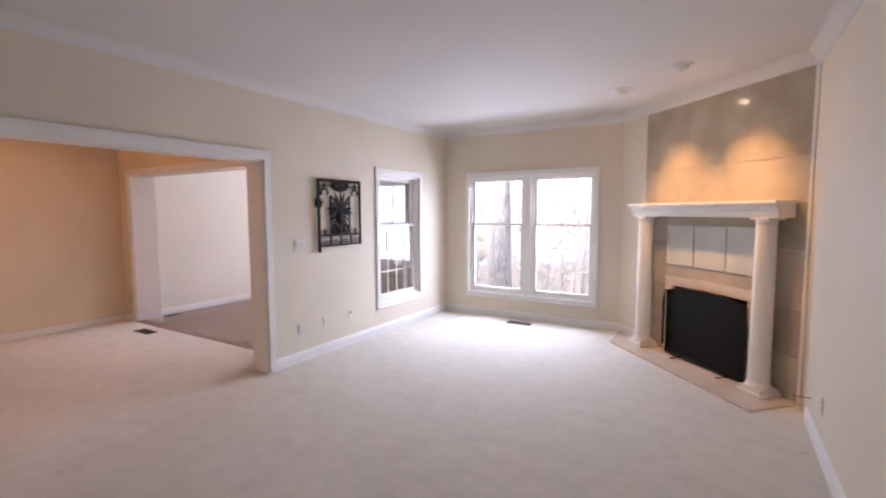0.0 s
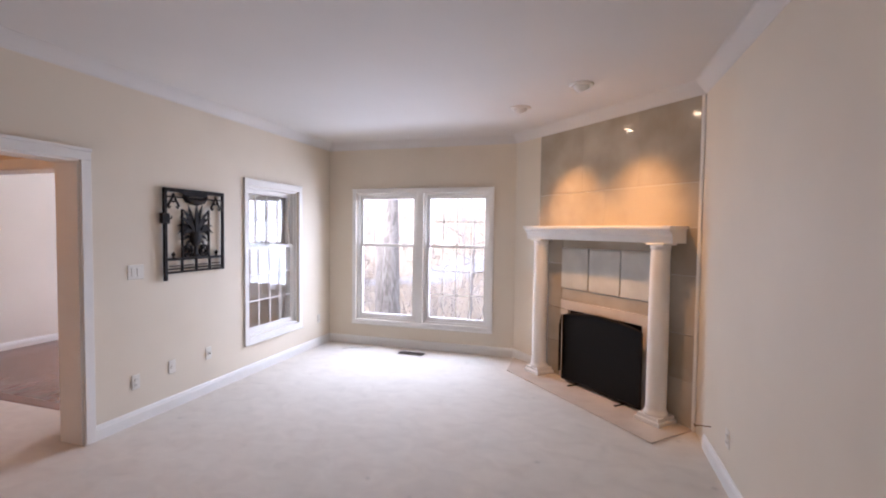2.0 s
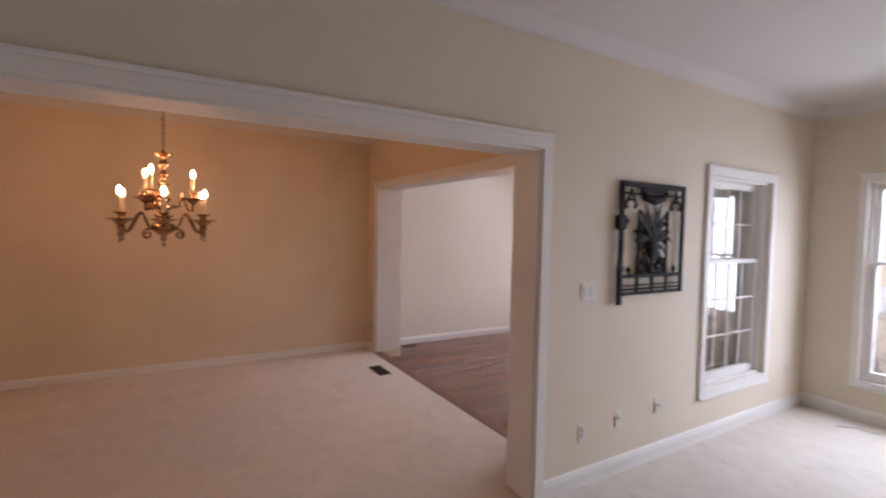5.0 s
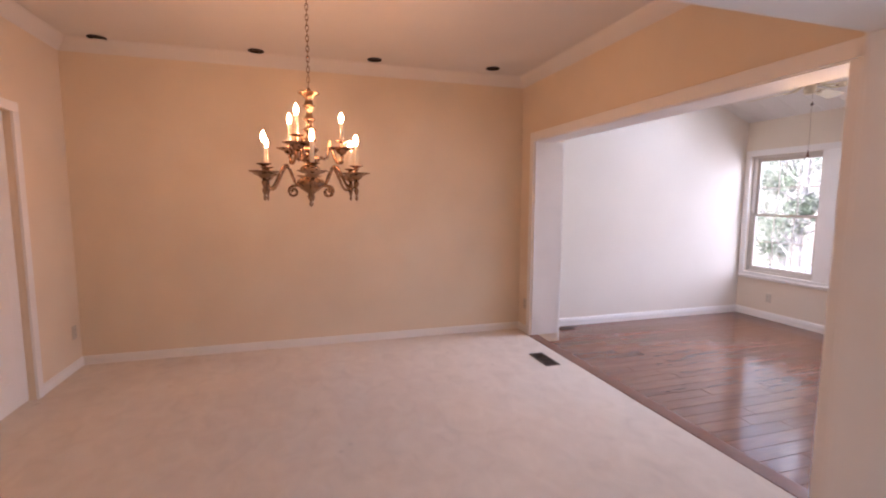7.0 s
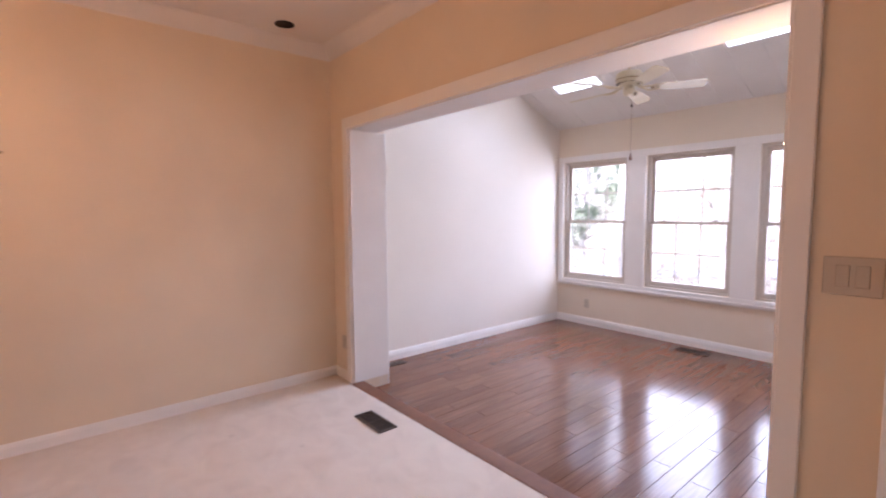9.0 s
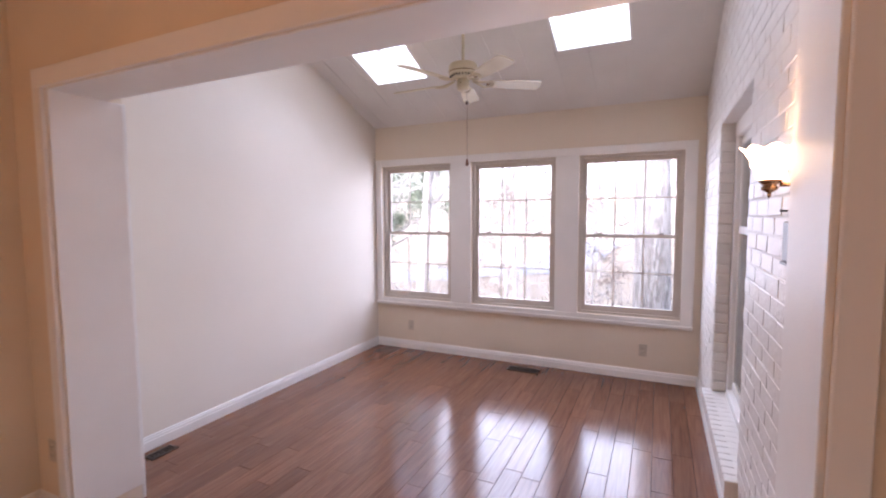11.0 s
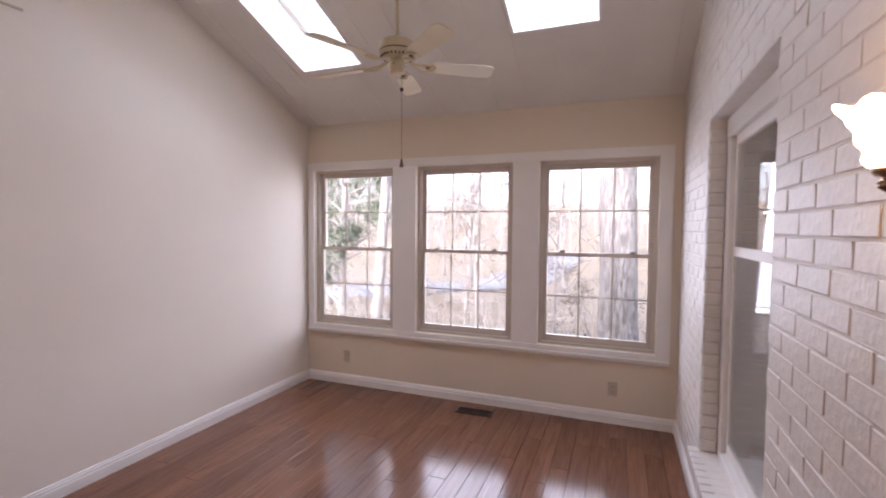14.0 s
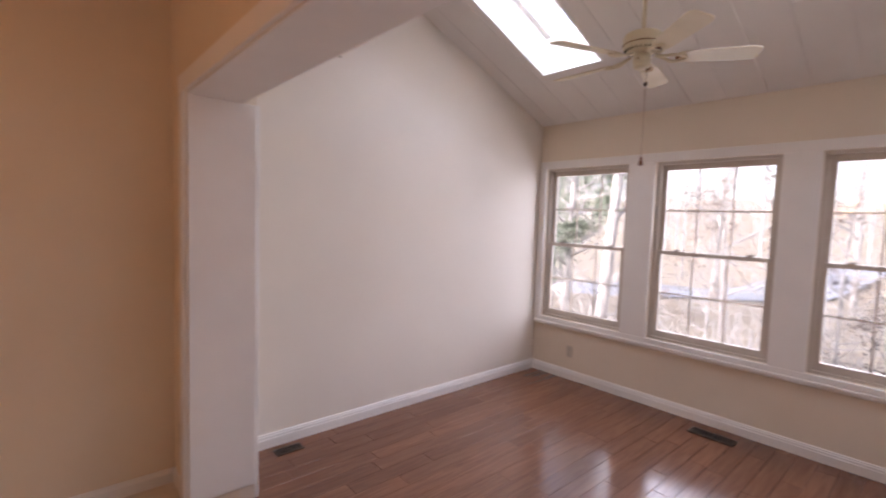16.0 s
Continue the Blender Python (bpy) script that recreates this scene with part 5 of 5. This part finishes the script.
# brick reveals of the window opening
k = 0
z = BO[2] + 0.012
while z + BH < BO[3]:
    part("brick", box_bm(SE + 0.004, SE + 0.082, BO[1] - 0.012, BO[1] + 0.004, z, z + BH, 0.004), BRICK, brick_wall)
    part("brick", box_bm(SE + 0.004, SE + 0.082, BO[0] - 0.004, BO[0] + 0.012, z, z + BH, 0.004), BRICK, brick_wall)
    z += BH + JT
bm = bmesh.new()
for m, ln, seed in rest:
    src = brick_mesh(ln, seed)
    vs = [bm.verts.new(m @ v.co) for v in src.vertices]
    for p in src.polygons:
        bm.faces.new([vs[i] for i in p.vertices])
tagged(part("far_bricks", bm, BRICK, brick_wall), kind="stuff")

# ---- outside ----
def ground_z(x, y):
    d = max(0.0, y - 7.5)
    z = -0.9 - 0.06 * min(d, 24) + 0.22 * noise.noise(Vector((x * 0.12, y * 0.12, 0)))
    if d > 27:
        z += 0.10 * (d - 27)
    return z


bm = bmesh.new()
NX, NY = 56, 60
grid = {}
for i in range(NX + 1):
    for j in range(NY + 1):
        x, y = -110 + 220 * i / NX, -40 + 190 * j / NY
        grid[i, j] = bm.verts.new((x, y, ground_z(x, y)))
for i in range(NX):
    for j in range(NY):
        bm.faces.new((grid[i, j], grid[i + 1, j], grid[i + 1, j + 1], grid[i, j + 1]))
tagged(part("ground", bm, LITTER, smooth=True), "sloping ground covered with brown leaf litter", "ground", kind="structure")
bm = bmesh.new()
prev = None
BEND = [Vector(p) for p in ((-40, 13), (-20, 15.5), (-10.5, 24), (-10, 46))]


def road_at(t):
    """Centre of the road: a cubic bend from beside the house into the woods."""
    u = 1 - t
    return BEND[0] * u ** 3 + BEND[1] * (3 * u * u * t) + BEND[2] * (3 * u * t * t) + BEND[3] * t ** 3


for k in range(60):
    c, d = road_at(k / 59), road_at(k / 59 + 0.01) - road_at(k / 59 - 0.01)
    side = Vector((-d.y, d.x)).normalized() * 2.3
    zc = ground_z(c.x, c.y) + 0.14
    pair = [bm.verts.new((c.x + f * side.x, c.y + f * side.y, zc)) for f in (-1, 1)]
    if prev:
        bm.faces.new((prev[0], pair[0], pair[1], prev[1]))
    prev = pair
tagged(part("road", bm, ROAD), "pale asphalt road curving through the woods", "road", kind="structure")


def limb(bm, start, way, length, r, depth, rng, tips):
    """A bent, tapering limb that forks."""
    pts, rad = [start], [r]
    d = way.normalized()
    n = 5
    for i in range(n):
        d = (d + Vector((rng.uniform(-0.22, 0.22), rng.uniform(-0.22, 0.22), rng.uniform(-0.08, 0.16)))).normalized()
        pts.append(pts[-1] + d * (length / n))
        rad.append(r * (1 - 0.13 * (i + 1)))
    tube(pts, rad, 5 if r < 0.05 else 7, bm)
    if depth == 0:
        tips.extend(pts[2:])
        return
    for i in range(2 if r < 0.03 else 3):
        k = rng.randint(2, n)
        side = Vector((rng.uniform(-1, 1), rng.uniform(-1, 1), rng.uniform(-0.2, 0.9))).normalized()
        limb(bm, pts[k], (d * 0.6 + side * 0.8), length * rng.uniform(0.5, 0.75), rad[k] * 0.62, depth - 1, rng, tips)


def leaves(bm, tips, rng, per, size, droop):
    for p in tips:
        for _ in range(per):
            c = p + Vector((rng.uniform(-1, 1), rng.uniform(-1, 1), rng.uniform(-1, 0.6))) * size * 2.0
            a = Vector((rng.uniform(-1, 1), rng.uniform(-1, 1), rng.uniform(-1, 1) - droop)).normalized() * size
            b = a.cross(Vector((rng.uniform(-1, 1), rng.uniform(-1, 1), rng.uniform(-1, 1)))).normalized() * size * 0.38
            v = [bm.verts.new(q) for q in (c - a * 0.5, c + b * 0.5, c + a * 0.5, c - b * 0.5)]
            bm.faces.new(v)


def tree(x, y, r, height, seed, label, leaf=None, per=0, size=0.05, first=0.35, depth=2, lean=(0, 0), limbs=7, taper=0.62):
    rng = random.Random(seed)
    z0 = ground_z(x, y) - 0.15
    ob = thing("tree", pose(x, y, z0), label, "tree")
    bm = bmesh.new()
    pts, rad = [], []
    n = 10
    for i in range(n + 1):
        s = i / n
        pts.append((lean[0] * s * height + 0.08 * math.sin(3 * s + seed), lean[1] * s * height + 0.08 * math.cos(2.3 * s + seed), s * height))
        rad.append(r * (1.25 if i == 0 else 1.0 - taper * s))
    tube(pts, rad, 16 if r > 0.2 else 9, bm)
    if r > 0.2:
        for v in bm.verts:
            v.co += 0.035 * noise.noise_vector(Vector((v.co.x * 6, v.co.y * 6, v.co.z * 1.1)))
    part("trunk", bm, BARK, ob, smooth=True)
    bm, tips = bmesh.new(), []
    for i in range(limbs):
        s = first + (0.98 - first) * i / max(1, limbs - 1)
        k = min(n - 1, int(s * n))
        p = Vector(pts[k]).lerp(Vector(pts[k + 1]), s * n - k)
        a = rng.uniform(0, 2 * math.pi)
        limb(bm, p, Vector((math.cos(a), math.sin(a), rng.uniform(0.15, 0.8))), height * rng.uniform(0.14, 0.26), r * (1 - 0.6 * s) * 0.5, depth, rng, tips)
    crown_ob = part("crown", bm, TWIG, ob)
    if leaf:
        bm = bmesh.new()
        leaves(bm, tips, rng, per, size, 0.6)
        part("foliage", bm, leaf, crown_ob)
    return ob


tree(-4.62, 10.2, 0.29, 11.0, 3, "large grey tree trunk with furrowed bark near the house", first=0.33, limbs=9, taper=0.30)
tree(-10.9, 13.6, 0.16, 10.0, 8, "slender leaning grey tree", first=0.3, lean=(0.10, 0.0))
tree(-12.3, 14.3, 0.12, 7.0, 11, "evergreen tree with dark green foliage", EVERGREEN, 22, 0.13, first=0.08, limbs=24)
tree(-15.0, 17.3, 0.16, 8.0, 12, "evergreen tree with dark green foliage", EVERGREEN, 14, 0.13, first=0.10, limbs=18)
tree(-8.6, 15.5, 0.06, 6.5, 14, "thin sapling with a few dry leaves", DRYLEAF, 2, 0.055, first=0.2, depth=3, limbs=9)
tree(-6.7, 12.6, 0.045, 5.2, 15, "thin sapling with a few dry leaves", DRYLEAF, 3, 0.055, first=0.15, depth=3, limbs=10)
tree(-5.6, 10.9, 0.030, 3.6, 16, "thin bush with drooping dry seed pods", DRYLEAF, 5, 0.055, first=0.12, depth=3, limbs=14)
tree(-7.4, 11.2, 0.030, 3.8, 17, "thin bush with drooping dry seed pods", DRYLEAF, 5, 0.055, first=0.12, depth=3, limbs=14)
tree(-3.2, 12.5, 0.05, 5.0, 18, "thin sapling with a few dry leaves", DRYLEAF, 2, 0.055, first=0.2, depth=3, limbs=9)
rng2 = random.Random(21)
for k in range(44):
    y = rng2.uniform(22, 75)
    x = -4.0 + rng2.uniform(-1.0, 0.75) * y * 0.75
    tree(x, y, rng2.uniform(0.05, 0.14), rng2.uniform(10, 16), 40 + k, "bare grey winter tree in the woods", first=0.15, depth=2, limbs=12)
# far woods that close the view
bm = bmesh.new()
for k in range(520):
    y = rng2.uniform(55, 125)
    x = -4.0 + rng2.uniform(-1.15, 1.0) * y
    z = ground_z(x, y)
    h = rng2.uniform(9, 17)
    w = rng2.uniform(0.04, 0.10)
    lean = rng2.uniform(-0.6, 0.6)
    tube([(x, y, z - 0.3), (x + lean * 0.4, y, z + h * 0.5), (x + lean, y, z + h)], [w, w * 0.7, 0.02], 3, bm)
    for _ in range(18):
        s = rng2.uniform(0.15, 0.95)
        p = Vector((x + lean * s, y, z + h * s))
        tube([p, p + Vector((rng2.uniform(-2.2, 2.2), rng2.uniform(-1, 1), rng2.uniform(0.4, 2.2)))], [w * 0.3, 0.012], 3, bm)
tagged(part("far_woods", bm, TWIG), "hazy line of bare winter woods", "woods", kind="stuff")
# undergrowth: dry twigs and leaves
bm = bmesh.new()
for k in range(420):
    y = 9.0 + 32 * rng2.random() ** 1.6
    x = -5.0 + rng2.uniform(-1.0, 0.9) * y * 0.8
    z = ground_z(x, y)
    for _ in range(4):
        top = Vector((x + rng2.uniform(-0.5, 0.5), y + rng2.uniform(-0.5, 0.5), z + rng2.uniform(0.4, 1.5)))
        mid = Vector((x, y, z)).lerp(top, 0.5) + Vector((rng2.uniform(-0.1, 0.1), rng2.uniform(-0.1, 0.1), 0.1))
        tube([(x, y, z - 0.05), mid, top], [0.008, 0.006, 0.003], 4, bm)
for k in range(2600):
    y = 10.0 + 26 * rng2.random() ** 1.4
    x = -5.0 + rng2.uniform(-1.0, 0.85) * y * 0.8
    z = ground_z(x, y) + 4.2 * rng2.random() ** 1.3
    way = Vector((rng2.uniform(-1, 1), rng2.uniform(-1, 1), rng2.uniform(-0.2, 1.0))).normalized() * rng2.uniform(0.5, 1.6)
    base = Vector((x, y, z))
    bend = base + way * 0.5 + Vector((rng2.uniform(-0.15, 0.15), rng2.uniform(-0.15, 0.15), rng2.uniform(-0.05, 0.15)))
    tube([base, bend, base + way], [0.009, 0.006, 0.003], 3, bm)
    side = Vector((rng2.uniform(-1, 1), rng2.uniform(-1, 1), rng2.uniform(-0.2, 0.8))).normalized() * 0.5
    tube([bend, bend + side], [0.005, 0.0025], 3, bm)
tagged(part("undergrowth", bm, TWIG), "tangle of dry brown undergrowth", "shrubs", kind="stuff")
bm = bmesh.new()
pts = []
for k in range(900):
    y = 9.0 + 30 * rng2.random() ** 1.5
    x = -5.0 + rng2.uniform(-1.0, 0.9) * y * 0.8
    pts.append(Vector((x, y, ground_z(x, y) + rng2.uniform(0.1, 1.2))))
leaves(bm, pts, rng2, 5, 0.07, 0.2)
tagged(part("dry_leaves", bm, DRYLEAF), "dry brown leaves on the undergrowth", "leaves", kind="stuff")
